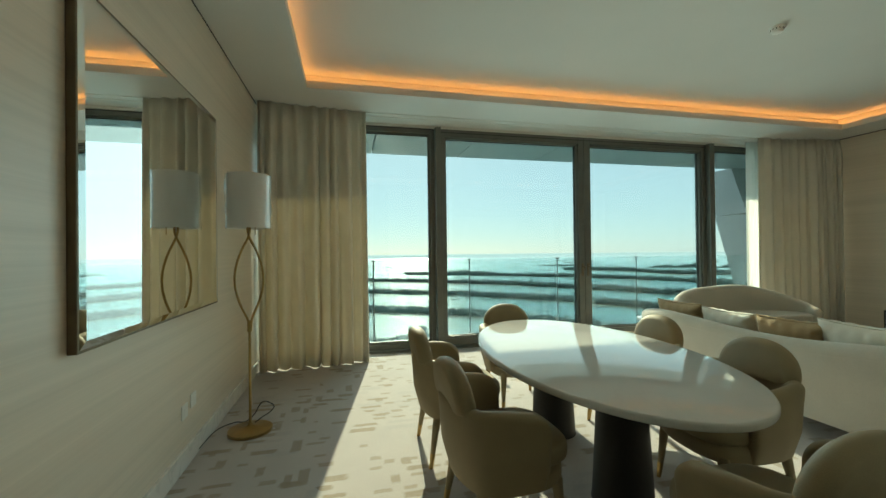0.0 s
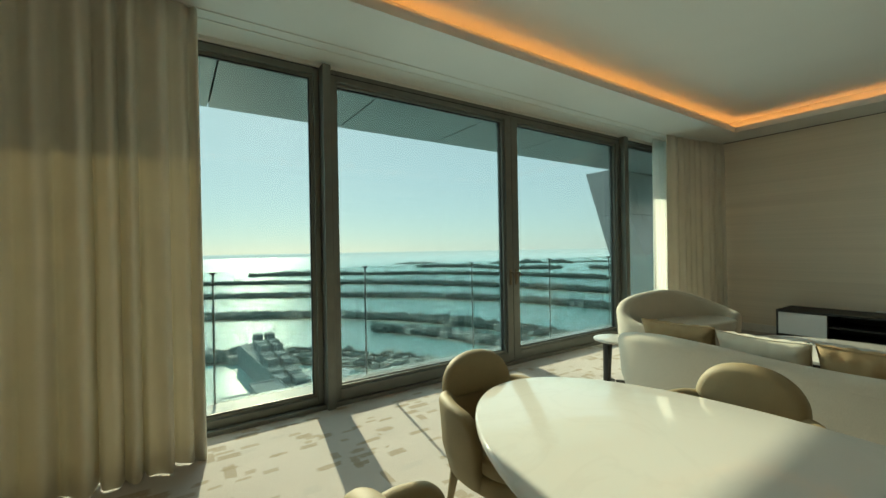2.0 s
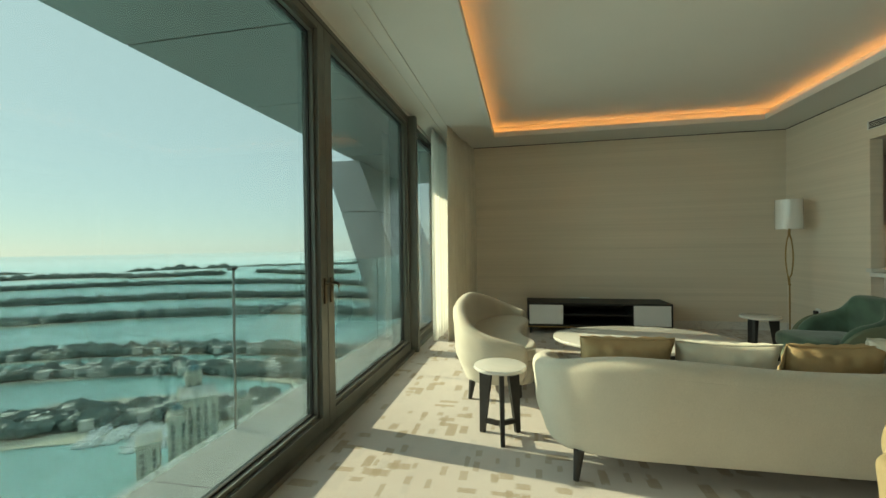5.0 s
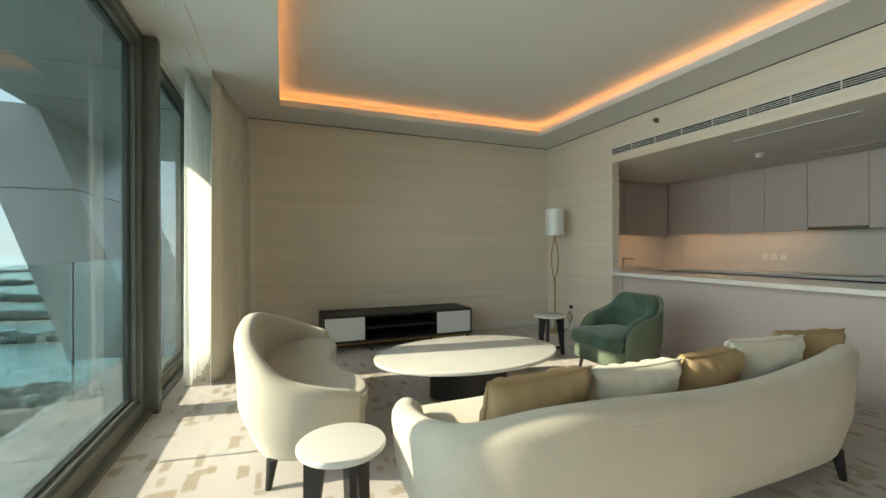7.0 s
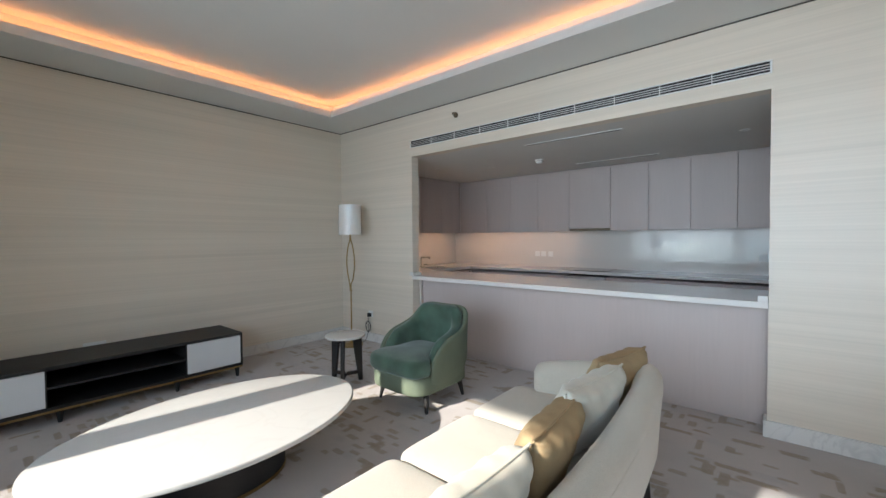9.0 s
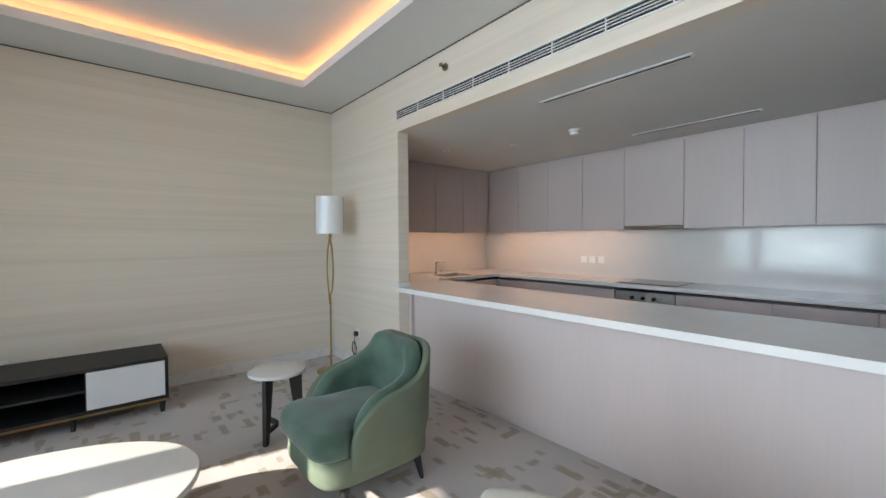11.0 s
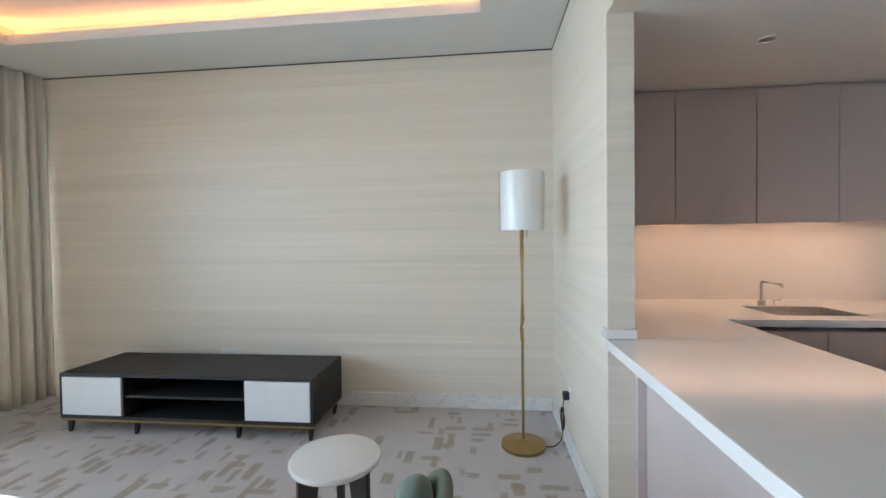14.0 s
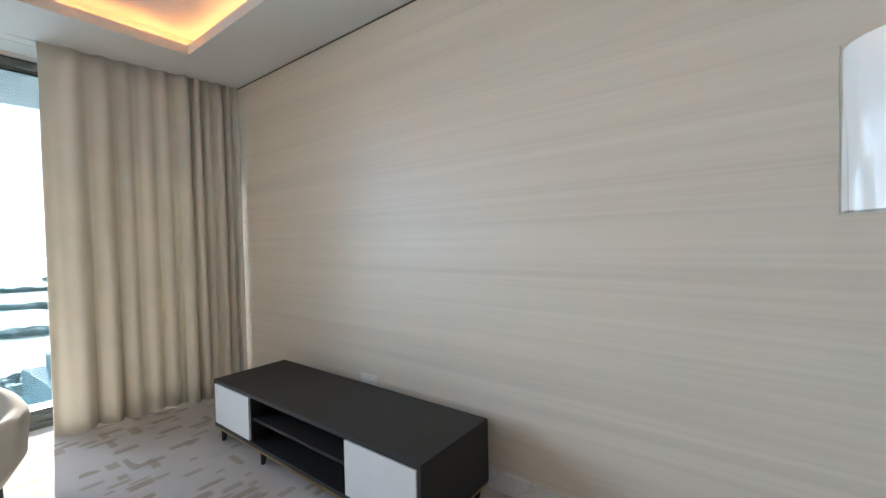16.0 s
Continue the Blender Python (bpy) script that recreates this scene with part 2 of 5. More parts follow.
IVORY = material("ivory silk cushion", (0.62, 0.58, 0.48), 0.6, vary=0.08, vscale=12, grain=0.1, gscale=400, bump=0.25, sheen=0.3)
LEATHER = material("olive tan leather", (0.30, 0.235, 0.13), 0.62, vary=0.12, vscale=7, grain=0.08, gscale=300, bump=0.2)
GREEN = material("green velvet", (0.074, 0.130, 0.092), 0.8, vary=0.38, vscale=7, grain=0.12, gscale=300, bump=0.2, sheen=0.35, spec=0.25)
GREEN_BACK = material("sage fabric", (0.135, 0.165, 0.112), 0.8, vary=0.1, vscale=8, grain=0.12, gscale=300, bump=0.2)
DARKWOOD = material("black stained oak", (0.016, 0.0145, 0.014), 0.55, vary=0.35, vscale=4, grain=0.3, gscale=60, stretch=(1, 0.12, 1), bump=0.15)
BRASS = material("brushed brass", (0.42, 0.29, 0.12), 0.35, 1.0, vary=0.15, vscale=14, grain=0.08, gscale=200)
TOP_MARBLE = marble("table marble", (0.60, 0.59, 0.565), (0.53, 0.515, 0.49), 0.05, 2.2)
DOOR_WHITE = material("white door leaf", (0.70, 0.70, 0.70), 0.5, vary=0.03, vscale=6, grain=0.08, gscale=400)
SHADE = material("lamp shade fabric", (0.86, 0.85, 0.82), 0.5, vary=0.03, vscale=8, grain=0.05, gscale=300)
CABINET = material("taupe wood veneer", (0.54, 0.46, 0.43), 0.42, vary=0.05, vscale=2.5, grain=0.035, gscale=50, stretch=(1, 1, 0.06), bump=0.05)
QUARTZ = material("white quartz", (0.76, 0.74, 0.71), 0.18, vary=0.03, vscale=9, grain=0.05, gscale=400, spec=0.8)
SPLASH = material("glossy splashback", (0.70, 0.66, 0.62), 0.09, vary=0.02, vscale=3, spec=1.0)
WHITE = material("white plastic", (0.78, 0.78, 0.76), 0.4, vary=0.03, vscale=20)
BLACK_GLASS = material("black glass", (0.012, 0.012, 0.014), 0.06, vary=0.1, vscale=4)
MIRROR = material("mirror silver", (0.92, 0.94, 0.93), 0.0, 1.0)
BRONZE = material("bronze frame", (0.20, 0.16, 0.11), 0.4, 0.8, vary=0.15, vscale=12)
COVE_LED = emitter("cove led", (1.0, 0.40, 0.12), 0.60)
KITCHEN_LED = emitter("kitchen led", (1.0, 0.62, 0.36), 0.75)

# ---- mesh helpers ----


def finish(bm, name, mat, parent=None, label="", smooth=False, angle=40):
    """Links a bmesh as one mesh object."""
    bmesh.ops.recalc_face_normals(bm, faces=bm.faces)
    me = bpy.data.meshes.new(name)
    bm.to_mesh(me)
    bm.free()
    me.materials.append(mat)
    if smooth:
        me.polygons.foreach_set("use_smooth", [True] * len(me.polygons))
        me.set_sharp_from_angle(angle=radians(angle))
    ob = new(name, me)
    if parent:
        ob.parent = parent
    if label:
        ob["label"] = label
    return ob


def part(name, bm, mat, parent, label="", smooth=False, angle=40):
    return finish(bm, name, mat, parent, label, smooth, angle)


def thing(name, x, y, z=0.0, turn=0.0, label="", category="", group="", kind=""):
    e = new(name)
    e.empty_display_size = 0.1
    e.matrix_world = pose(x, y, z, 0, 0, turn)
    return tagged(e, label, category, group, kind)


def box(bm, x0, x1, y0, y1, z0, z1, bevel=0.0, seg=2):
    r = bmesh.ops.create_cube(bm, size=1.0, matrix=Matrix.LocRotScale(((x0 + x1) / 2, (y0 + y1) / 2, (z0 + z1) / 2), None, (abs(x1 - x0), abs(y1 - y0), abs(z1 - z0))))
    if bevel:
        ed = list({e for v in r["verts"] for e in v.link_edges})
        bmesh.ops.bevel(bm, geom=ed, offset=bevel, segments=seg, affect="EDGES", profile=0.6)
    return bm


def block(*a, **k):
    return box(bmesh.new(), *a, **k)


def rings(bm, loops, closed=True, caps=True):
    """Skins a list of vertex loops."""
    vs = [[bm.verts.new(p) for p in lp] for lp in loops]
    n = len(loops[0])
    for a, b in zip(vs, vs[1:]):
        for i in range(n if closed else n - 1):
            j = (i + 1) % n
            bm.faces.new((a[i], a[j], b[j], b[i]))
    if caps and closed:
        bm.faces.new(vs[0])
        bm.faces.new(list(reversed(vs[-1])))
    return bm


def lathe(profile, seg=32, cx=0.0, cy=0.0, sx=1.0, sy=1.0, bm=None):
    """Turned shape; profile is a list of (radius, z)."""
    bm = bm or bmesh.new()
    return rings(bm, [[(cx + r * sx * math.cos(2 * math.pi * i / seg), cy + r * sy * math.sin(2 * math.pi * i / seg), z) for i in range(seg)] for r, z in profile])


def tube(pts, rad, seg=8, bm=None):
    """Round bar along points; rad a number or one per point."""
    bm = bm or bmesh.new()
    pts = [Vector(p) for p in pts]
    rads = rad if isinstance(rad, (list, tuple)) else [rad] * len(pts)
    loops = []
    ref = None
    for i, p in enumerate(pts):
        d = (pts[min(i + 1, len(pts) - 1)] - pts[max(i - 1, 0)]).normalized()
        if ref is None:
            ref = Vector((0, 0, 1)) if abs(d.z) < 0.9 else Vector((1, 0, 0))
        u = d.cross(ref).normalized()
        v = d.cross(u)
        loops.append([p + rads[i] * (u * math.cos(2 * math.pi * k / seg) + v * math.sin(2 * math.pi * k / seg)) for k in range(seg)])
    return rings(bm, loops)


def spline(pts, n):
    """Catmull-Rom through points of any dimension, n samples."""
    pts = [np.array(p, float) for p in pts]
    out = []
    m = len(pts) - 1
    for k in range(n):
        s = k / (n - 1) * m
        i = min(int(s), m - 1)
        f = s - i
        p0, p1, p2, p3 = pts[max(i - 1, 0)], pts[i], pts[i + 1], pts[min(i + 2, m)]
        out.append(0.5 * (2 * p1 + (p2 - p0) * f + (2 * p0 - 5 * p1 + 4 * p2 - p3) * f * f + (3 * p1 - p0 - 3 * p2 + p3) * f ** 3))
    return out


def shell(keys, n, thick, zb, lean=0.0, seg=8, tuck=0.0):
    """Upholstered wall along a plan curve. keys: (x, y, top); thick its thickness to the left of the way; rounded top, ends rounded down.
    lean: how far the top leans outward; tuck: how far the foot is drawn in."""
    bm = bmesh.new()
    s = spline(keys, n)
    loops = []
    for i, p in enumerate(s):
        d = s[min(i + 1, n - 1)] - s[max(i - 1, 0)]
        d = d[:2] / (np.linalg.norm(d[:2]) + 1e-9)
        nx = np.array((-d[1], d[0]))
        e = min(i, n - 1 - i) / 3.0
        k = math.sqrt(max(0.0, 1 - (1 - min(e, 1.0)) ** 2)) if e < 1 else 1.0
        th = thick * (0.35 + 0.65 * k)
        top = p[2] - 0.05 * (1 - k)
        r = th / 2
        c = p[:2] + nx * thick / 2
        prof = [(-r, zb), (-r, zb + (top - zb) * 0.35), (-r, zb + (top - zb) * 0.7)]
        prof += [(-r * math.cos(a), top - r + r * math.sin(a)) for a in [math.pi * j / seg for j in range(seg + 1)]]
        prof += [(r, zb + (top - zb) * 0.7), (r, zb + (top - zb) * 0.35), (r, zb)]
        lp = []
        for o, z in prof:
            h = (z - zb) / (top - zb)
            off = o - lean * h * h + tuck * max(0.0, 1 - h * 3.0) ** 2
            q = c + nx * off
            lp.append((q[0], q[1], z))
        loops.append(lp)
    rings(bm, loops)
    return bm


def slab(outline, z0, z1, edge=0.0, crown=0.0, seg=3):
    """Cushion or table top from a plan outline (list of xy, round way), with rounded edges and an optional crowned top."""
    bm = bmesh.new()
    o = [np.array(p, float) for p in outline]
    c = sum(o) / len(o)
    rows = []
    steps = [(math.pi / 2) * k / seg for k in range(seg + 1)]

    def ring(inset, z):
        lp = []
        for p in o:
            d = p - c
            L = np.linalg.norm(d)
            q = c + d * max(0.0, (L - inset) / L)
            lp.append((q[0], q[1], z))
        return lp
    if edge:
        rows += [ring(edge * (1 - math.sin(a)), z0 + edge * (1 - math.cos(a))) for a in steps]
        rows += [ring(edge * (1 - math.cos(a)), z1 - edge + edge * math.sin(a)) for a in steps]
    else:
        rows += [ring(0, z0), ring(0, z1)]
    if crown:
        for f in (0.25, 0.5, 0.75, 0.95):
            rows.append([(c[0] + (p[0] - c[0]) * (1 - f), c[1] + (p[1] - c[1]) * (1 - f), z1 + crown * (1 - (1 - f) ** 2)) for p in o])
    return rings(bm, rows)


def ellipse(cx, cy, a, b, n=64, p=2.0):
    return [(cx + a * math.copysign(abs(math.cos(t)) ** (2 / p), math.cos(t)), cy + b * math.copysign(abs(math.sin(t)) ** (2 / p), math.sin(t))) for t in [2 * math.pi * i / n for i in range(n)]]


def structure(name, bm, mat, label="", category="", parent=None):
    ob = finish(bm, name, mat, parent)
    return tagged(ob, label, category, "", "structure") if not parent else ob


# ---- the room ----
XR, ZC, ZU = 8.40, 2.945, 3.13
YW = 5.14                       # inner face of the window frames
XO1, XO2 = 3.51, 6.96           # kitchen opening
ZK = 2.42

floor = structure("floor", block(-0.2, XR + 0.2, -4.0, 5.30, -0.12, 0.0), CARPET, "pale grey carpet with scattered tan brush-stroke patches", "carpet floor")
structure("wall_west", block(-0.2, 0.0, -4.0, 5.35, 0, 3.4), WALLPAPER, "beige wallpapered wall with faint horizontal streaks", "wall")
structure("wall_east", block(XR, XR + 0.2, -4.0, 5.35, 0, 3.4), WALLPAPER, "beige wallpapered wall with faint horizontal streaks", "wall")
bm = bmesh.new()
box(bm, XO2, XR, -0.12, 0.0, 0, 3.4)
box(bm, 2.0, XO1, -0.12, 0.0, 0, 3.4)
box(bm, XO1, XO2, -0.12, 0.0, ZK, 3.4)
structure("wall_south", bm, WALLPAPER, "beige wallpapered wall around the wide kitchen opening", "wall")
structure("wall_entry_east", block(2.0, 2.12, -4.0, -0.12, 0, 3.4), WALLPAPER, "beige wallpapered wall of the entrance", "wall")
structure("wall_entry_south", block(0.0, 2.0, -4.2, -4.0, 0, 3.4), WALLPAPER, "plain beige wall closing the entrance", "wall")
# ceiling: lowered border with a lit cove around a raised field
cx0, cx1, cy0, cy1 = 0.586, 7.81, 0.571, 4.188
bm = bmesh.new()
box(bm, 0, cx0, -0.0, 5.30, ZC, ZC + 0.075)
box(bm, cx1, XR, 0.0, 5.30, ZC, ZC + 0.075)
box(bm, cx0, cx1, 0.0, cy0, ZC, ZC + 0.075)
box(bm, cx0, cx1, cy1, 5.30, ZC, ZC + 0.075)
box(bm, 0, 2.0, -4.0, 0.0, ZC, ZC + 0.075)
structure("ceiling_border", bm, PAINT, "off-white lowered ceiling border", "ceiling")
structure("ceiling", block(-0.2, XR + 0.2, -4.0, 5.35, ZU, ZU + 0.2), PAINT, "off-white raised ceiling field lit along its edge", "ceiling")
bm = bmesh.new()
for a in ((cx0 - 0.16, cx0 - 0.13, cy0 - 0.16, cy1 + 0.16), (cx1 + 0.13, cx1 + 0.16, cy0 - 0.16, cy1 + 0.16)):
    box(bm, *a, ZC + 0.08, ZU)
for a in ((cx0 - 0.13, cx1 + 0.13, cy0 - 0.16, cy0 - 0.13), (cx0 - 0.13, cx1 + 0.13, cy1 + 0.13, cy1 + 0.16)):
    box(bm, *a, ZC + 0.08, ZU)
structure("cove_trim", bm, PAINT, "off-white upstand at the back of the ceiling cove", "trim")
for nm, a in (("a", (cx0 - 0.09, cx0 - 0.07, cy0 - 0.07, cy1 + 0.07)), ("b", (cx1 + 0.07, cx1 + 0.09, cy0 - 0.07, cy1 + 0.07)), ("c", (cx0 - 0.06, cx1 + 0.06, cy0 - 0.09, cy0 - 0.07)), ("d", (cx0 - 0.06, cx1 + 0.06, cy1 + 0.07, cy1 + 0.09))):
    tagged(finish(block(*a, ZC + 0.078, ZC + 0.09), "led_strip", COVE_LED), "warm orange LED strip lying in the ceiling cove", "LED strip", "cove lights")
# skirting
SK = 0.115
for x0, x1, y0, y1 in ((0.0, 0.018, -4.0, 5.1), (XR - 0.018, XR, 0.0, 5.1), (XO2 + 0.0, XR - 0.018, 0.0, 0.022), (2.0, XO1 + 0.022, 0.0, 0.022), (XO1, XO1 + 0.022, -0.118, 0.0)):
    structure("baseboard", block(x0, x1, y0, y1, 0.0, SK, bevel=0.003), BASE_MARBLE, "white marble skirting with grey veins", "baseboard")

# dark strips on the wall tops: the reveal's shade put in as colour
GAP_SHADE = material("shadow gap", (0.10, 0.09, 0.075), 0.9, vary=0.1, vscale=8)
for x0, x1, y0, y1 in ((0.0, 0.004, -4.0, 5.1), (XR - 0.004, XR, 0.0, 5.1), (2.0, XR - 0.004, 0.0, 0.004)):
    structure("ceiling_gap_shade", block(x0, x1, y0, y1, ZC - 0.011, ZC - 0.0005), GAP_SHADE, "thin dark strip painting the shade in the gap between wall and ceiling", "trim")

# ---- windows ----
WX0, WX1, WZ0, WZ1 = 0.02, 8.38, 0.0, 2.915


def window(name, x0, x1, style, label, left=0.085, right=0.085):
    """One glazed bay: frame bars, an inner glazing bead, gasket and a pane set back in the frame."""
    w = thing(name, (x0 + x1) / 2, 5.2, 0, 0, label, "window", "", "structure")
    hw = (x1 - x0) / 2
    door = style == "door"
    a, c = -hw + left, hw - right
    lo, hi = (0.13, 2.815) if door else (0.09, 2.85)
    y0, y1 = (-0.05, 0.065) if door else (-0.03, 0.065)
    part("stile", block(-hw, a, y0, y1, WZ0, WZ1, bevel=0.006), FRAME, w)
    part("stile", block(c, hw, y0, y1, WZ0, WZ1, bevel=0.006), FRAME, w)
    part("bottom_rail", block(a, c, y0, y1, WZ0, lo, bevel=0.006), FRAME, w)
    part("top_rail", block(a, c, y0, y1, hi, WZ1, bevel=0.006), FRAME, w)
    part("head_groove", block(-hw + 0.01, hw - 0.01, y0 - 0.002, y0 + 0.004, hi + 0.052, hi + 0.060), BLACK, w)
    bead, gasket = bmesh.new(), bmesh.new()
    for bm_, g, i, ya, yb in ((bead, 0.022, 0.0, y0 + 0.030, y1 - 0.004), (gasket, 0.010, 0.022, 0.012, 0.03)):
        for q in ((a + i, a + i + g, lo + i, hi - i), (c - i - g, c - i, lo + i, hi - i), (a + i + g, c - i - g, lo + i, lo + i + g), (a + i + g, c - i - g, hi - i - g, hi - i)):
            box(bm_, q[0], q[1], ya, yb, q[2], q[3])
    part("glazing_bead", bead, FRAME, w)
    part("gasket", gasket, BLACK, w)
    p = part("pane", block(a + 0.02, c - 0.02, 0.030, 0.042, lo + 0.02, hi - 0.02), GLASS, w)
    p.visible_shadow = False
    return w


window("window_1", WX0, 2.10, "fixed", "fixed glass bay in a thin dark aluminium frame", 0.05, 0.05)
window("window_2", 2.17, 4.31, "door", "large glazed balcony door leaf in dark aluminium", 0.07, 0.09)
d3 = window("window_3", 4.315, 6.45, "door", "glazed balcony door leaf with a bronze lever handle", 0.10, 0.065)
window("window_4", 6.54, WX1, "fixed", "fixed glass bay in a thin dark aluminium frame", 0.05, 0.05)
for x0, x1 in ((2.10, 2.17), (6.45, 6.54)):
    structure("window_mullion", block(x0, x1, 5.06, 5.25, 0.0, WZ1, bevel=0.006), FRAME, "deep dark aluminium window mullion", "mullion")
structure("window_head", block(0.0, XR, 5.145, 5.30, WZ1, ZC, bevel=0.0), PLASTER, "plain strip above the window frames", "trim")
structure("window_track", block(0.0, XR, 5.10, 5.149, 0.0, 0.035, bevel=0.004), FRAME, "dark aluminium floor track of the sliding doors", "trim")
bm = bmesh.new()
for y in (4.78, 4.90):
    box(bm, 0.02, XR - 0.02, y, y + 0.022, ZC - 0.006, ZC + 0.001)
structure("curtain_track", bm, PLASTER, "white curtain tracks set in the ceiling", "curtain track")
# lever handles on the meeting stiles
for hx, lab in ((4.27, ""), (4.36, "")):
    h = thing("door_handle", hx, 5.15, 1.0, 0, "bronze lever handle on the balcony door frame", "door handle", "balcony door handles")
    part("back_plate", block(-0.016, 0.016, -0.012, 0.0, -0.09, 0.09, bevel=0.005), BRONZE, h)
    part("lever", tube([(0, -0.012, 0.05), (0, -0.05, 0.05), (0, -0.062, 0.035), (0, -0.062, -0.02), (0, -0.062, -0.14)], 0.010), BRONZE, h, smooth=True)

# ---- balcony ----
structure("balcony_floor", block(-3.0, 12.0, 5.30, 5.98, -0.35, -0.03), TILE, "pale tiled balcony floor", "balcony")
bm = bmesh.new()
for i in range(-2, 12):
    box(bm, i * 1.2 - 0.004, i * 1.2 + 0.004, 5.31, 5.97, -0.031, -0.0285)
structure("balcony_joint", bm, SOFFIT, "grey joints between balcony tiles", "joint")
rail = thing("balcony_railing", 4.28, 5.91, -0.03, 0, "frameless glass balcony railing with slim steel posts", "railing")
for i, px in enumerate((-1.63, -0.14, 1.33, 2.79, 4.28, 5.765, 7.26, 8.75)):
    q = part("post", tube([(px - 4.28, -0.02, 0), (px - 4.28, -0.02, 1.185)], 0.010), STEEL, rail, smooth=True)
    part("post_cap", block(px - 4.305, px - 4.255, -0.035, 0.012, 1.175, 1.195, bevel=0.004), FRAME, rail)
xs = (-3.0, -1.63, -0.14, 1.33, 2.79, 4.28, 5.765, 7.26, 8.75, 10.2)
for a, b in zip(xs, xs[1:]):
    p = part("glass_panel", block(a - 4.28 + 0.006, b - 4.28 - 0.006, 0.0, 0.012, 0.0, 1.19), RAIL_GLASS, rail)
    p.visible_shadow = False
# soffit over the balcony
bm = bmesh.new()
sx = (-4.5, -2.9, -1.5, -0.05, 1.38, 2.89, 4.39, 5.9, 7.4, 8.95, 10.45, 12.0)
for a, b in zip(sx, sx[1:]):
    box(bm, a + 0.008, b - 0.008, 5.31, 6.93, 2.98, 3.05)
structure("balcony_soffit", bm, SOFFIT, "grey metal panel soffit above the balcony", "soffit")
# black sheet added over the panels, so that their open joints come out dark
structure("balcony_soffit_back", block(-4.5, 12.0, 5.35, 7.0, 3.052, 3.5), BLACK, "black sheet behind the soffit panels that makes their joints dark", "soffit")
# leaning outer column clad in metal panels
col = thing("leaning_column", 8.90, 6.84, 0, 0, "leaning tower column clad in dark metal panels", "column")


def leaning(x0, x1, d, z0, z1):
    """Slab of the column between two heights; the column leans outwards as it rises."""
    def row(z):
        k = 2.98 - z
        return [(x0 - 0.06 * k, -0.39 * k, z), (x1 - 0.06 * k, -0.39 * k, z), (x1 - 0.06 * k, d - 0.35 * k, z), (x0 - 0.06 * k, d - 0.35 * k, z)]
    return rings(bmesh.new(), [row(z0), row(z1)])


for z0, z1 in ((-0.03, 1.98), (1.992, 2.978)):
    part("panel", leaning(0.0, 0.42, 0.7, z0, z1), SOFFIT, col)
    part("panel", leaning(0.436, 0.56, 0.7, z0, z1), SOFFIT, col)
    part("panel", leaning(0.576, 3.2, 0.7, z0, z1), SOFFIT, col)
for k in range(3):
    part("bolt", tube([(0.20 + 0.05 * k, -0.39 * (1.70 + 0.09 * k) - 0.004, 1.28 - 0.09 * k), (0.20 + 0.05 * k, -0.39 * (1.70 + 0.09 * k) + 0.03, 1.28 - 0.09 * k)], 0.012, 10), BLACK, col)

# ---- curtains ----


def curtain(name, keys, z0, z1, folds, depth, mat, label, thick=0.006, seed=1, gather=1.0):
    """Hanging cloth with uneven folds along a plan curve; fuller and looser towards the hem."""
    rnd = random.Random(seed)
    n = folds * 14
    s = spline(keys, n)
    ph = [rnd.uniform(-1.5, 1.5) for _ in range(folds + 2)]
    am = [rnd.uniform(0.3, 1.5) for _ in range(folds + 2)]
    rows = []
    zs = [z0 + (z1 - z0) * k / 14 for k in range(15)]
    for z in zs:
        h = (z - z0) / (z1 - z0)
        row = []
        for i, p in enumerate(s):
            u = (i / (n - 1)) ** gather * folds
            k = int(u)
            f = u - k
            a = am[k] * (1 - f) + am[k + 1] * f
            b = ph[k] * (1 - f) + ph[k + 1] * f
            d = s[min(i + 1, n - 1)] - s[max(i - 1, 0)]
            d = d / (np.linalg.norm(d) + 1e-9)
            nx = np.array((-d[1], d[0]))
            amp = depth * a * (0.62 + 0.38 * (1 - h)) * (0.55 if h > 0.97 else 1.0)
            w = math.sin(2 * math.pi * u + b + 0.5 * (1 - h) * math.sin(3 * b))
            w2 = 0.28 * math.sin(4 * math.pi * u + 2.3 * b + 1.5 * h)
            q = p + nx * amp * (w + w2) + d * 0.25 * amp * math.cos(2 * math.pi * u + b)
            drop = 0.004 * math.sin(2.1 * u + seed) if z == zs[0] else 0.0
            row.append((q[0], q[1], z + drop))
        rows.append(row)
    bm = bmesh.new()
    rings(bm, rows, closed=False, caps=False)
    ob = finish(bm, name, mat, None, "", True, 180)
    m = ob.modifiers.new("thickness", "SOLIDIFY")
    m.thickness = thick
    return tagged(ob, label, "curtain", "window curtains")


curtain("curtain", [(0.03, 4.64), (0.5, 4.70), (0.9, 4.74), (1.20, 4.80)], 0.006, ZC - 0.003, 10, 0.060, CURTAIN, "cream linen curtain drawn to the side in deep folds", seed=3, gather=0.8)
curtain("curtain", [(7.02, 4.76), (7.4, 4.74), (7.9, 4.67), (8.38, 4.60)], 0.006, ZC - 0.003, 11, 0.055, CURTAIN, "cream linen curtain gathered beside the far wall", seed=5, gather=1.7)
SHEER = material("sheer voile", (0.85, 0.85, 0.82), 0.8, vary=0.03, vscale=9)
translucent(SHEER, (0.92, 0.92, 0.91), 0.65, 0.15)
curtain("sheer_curtain", [(7.06, 4.98), (7.5, 4.98), (8.3, 4.96)], 0.006, ZC - 0.003, 12, 0.035, SHEER, "thin white sheer curtain behind the linen one", thick=0.002, seed=9)

# ---- furniture ----


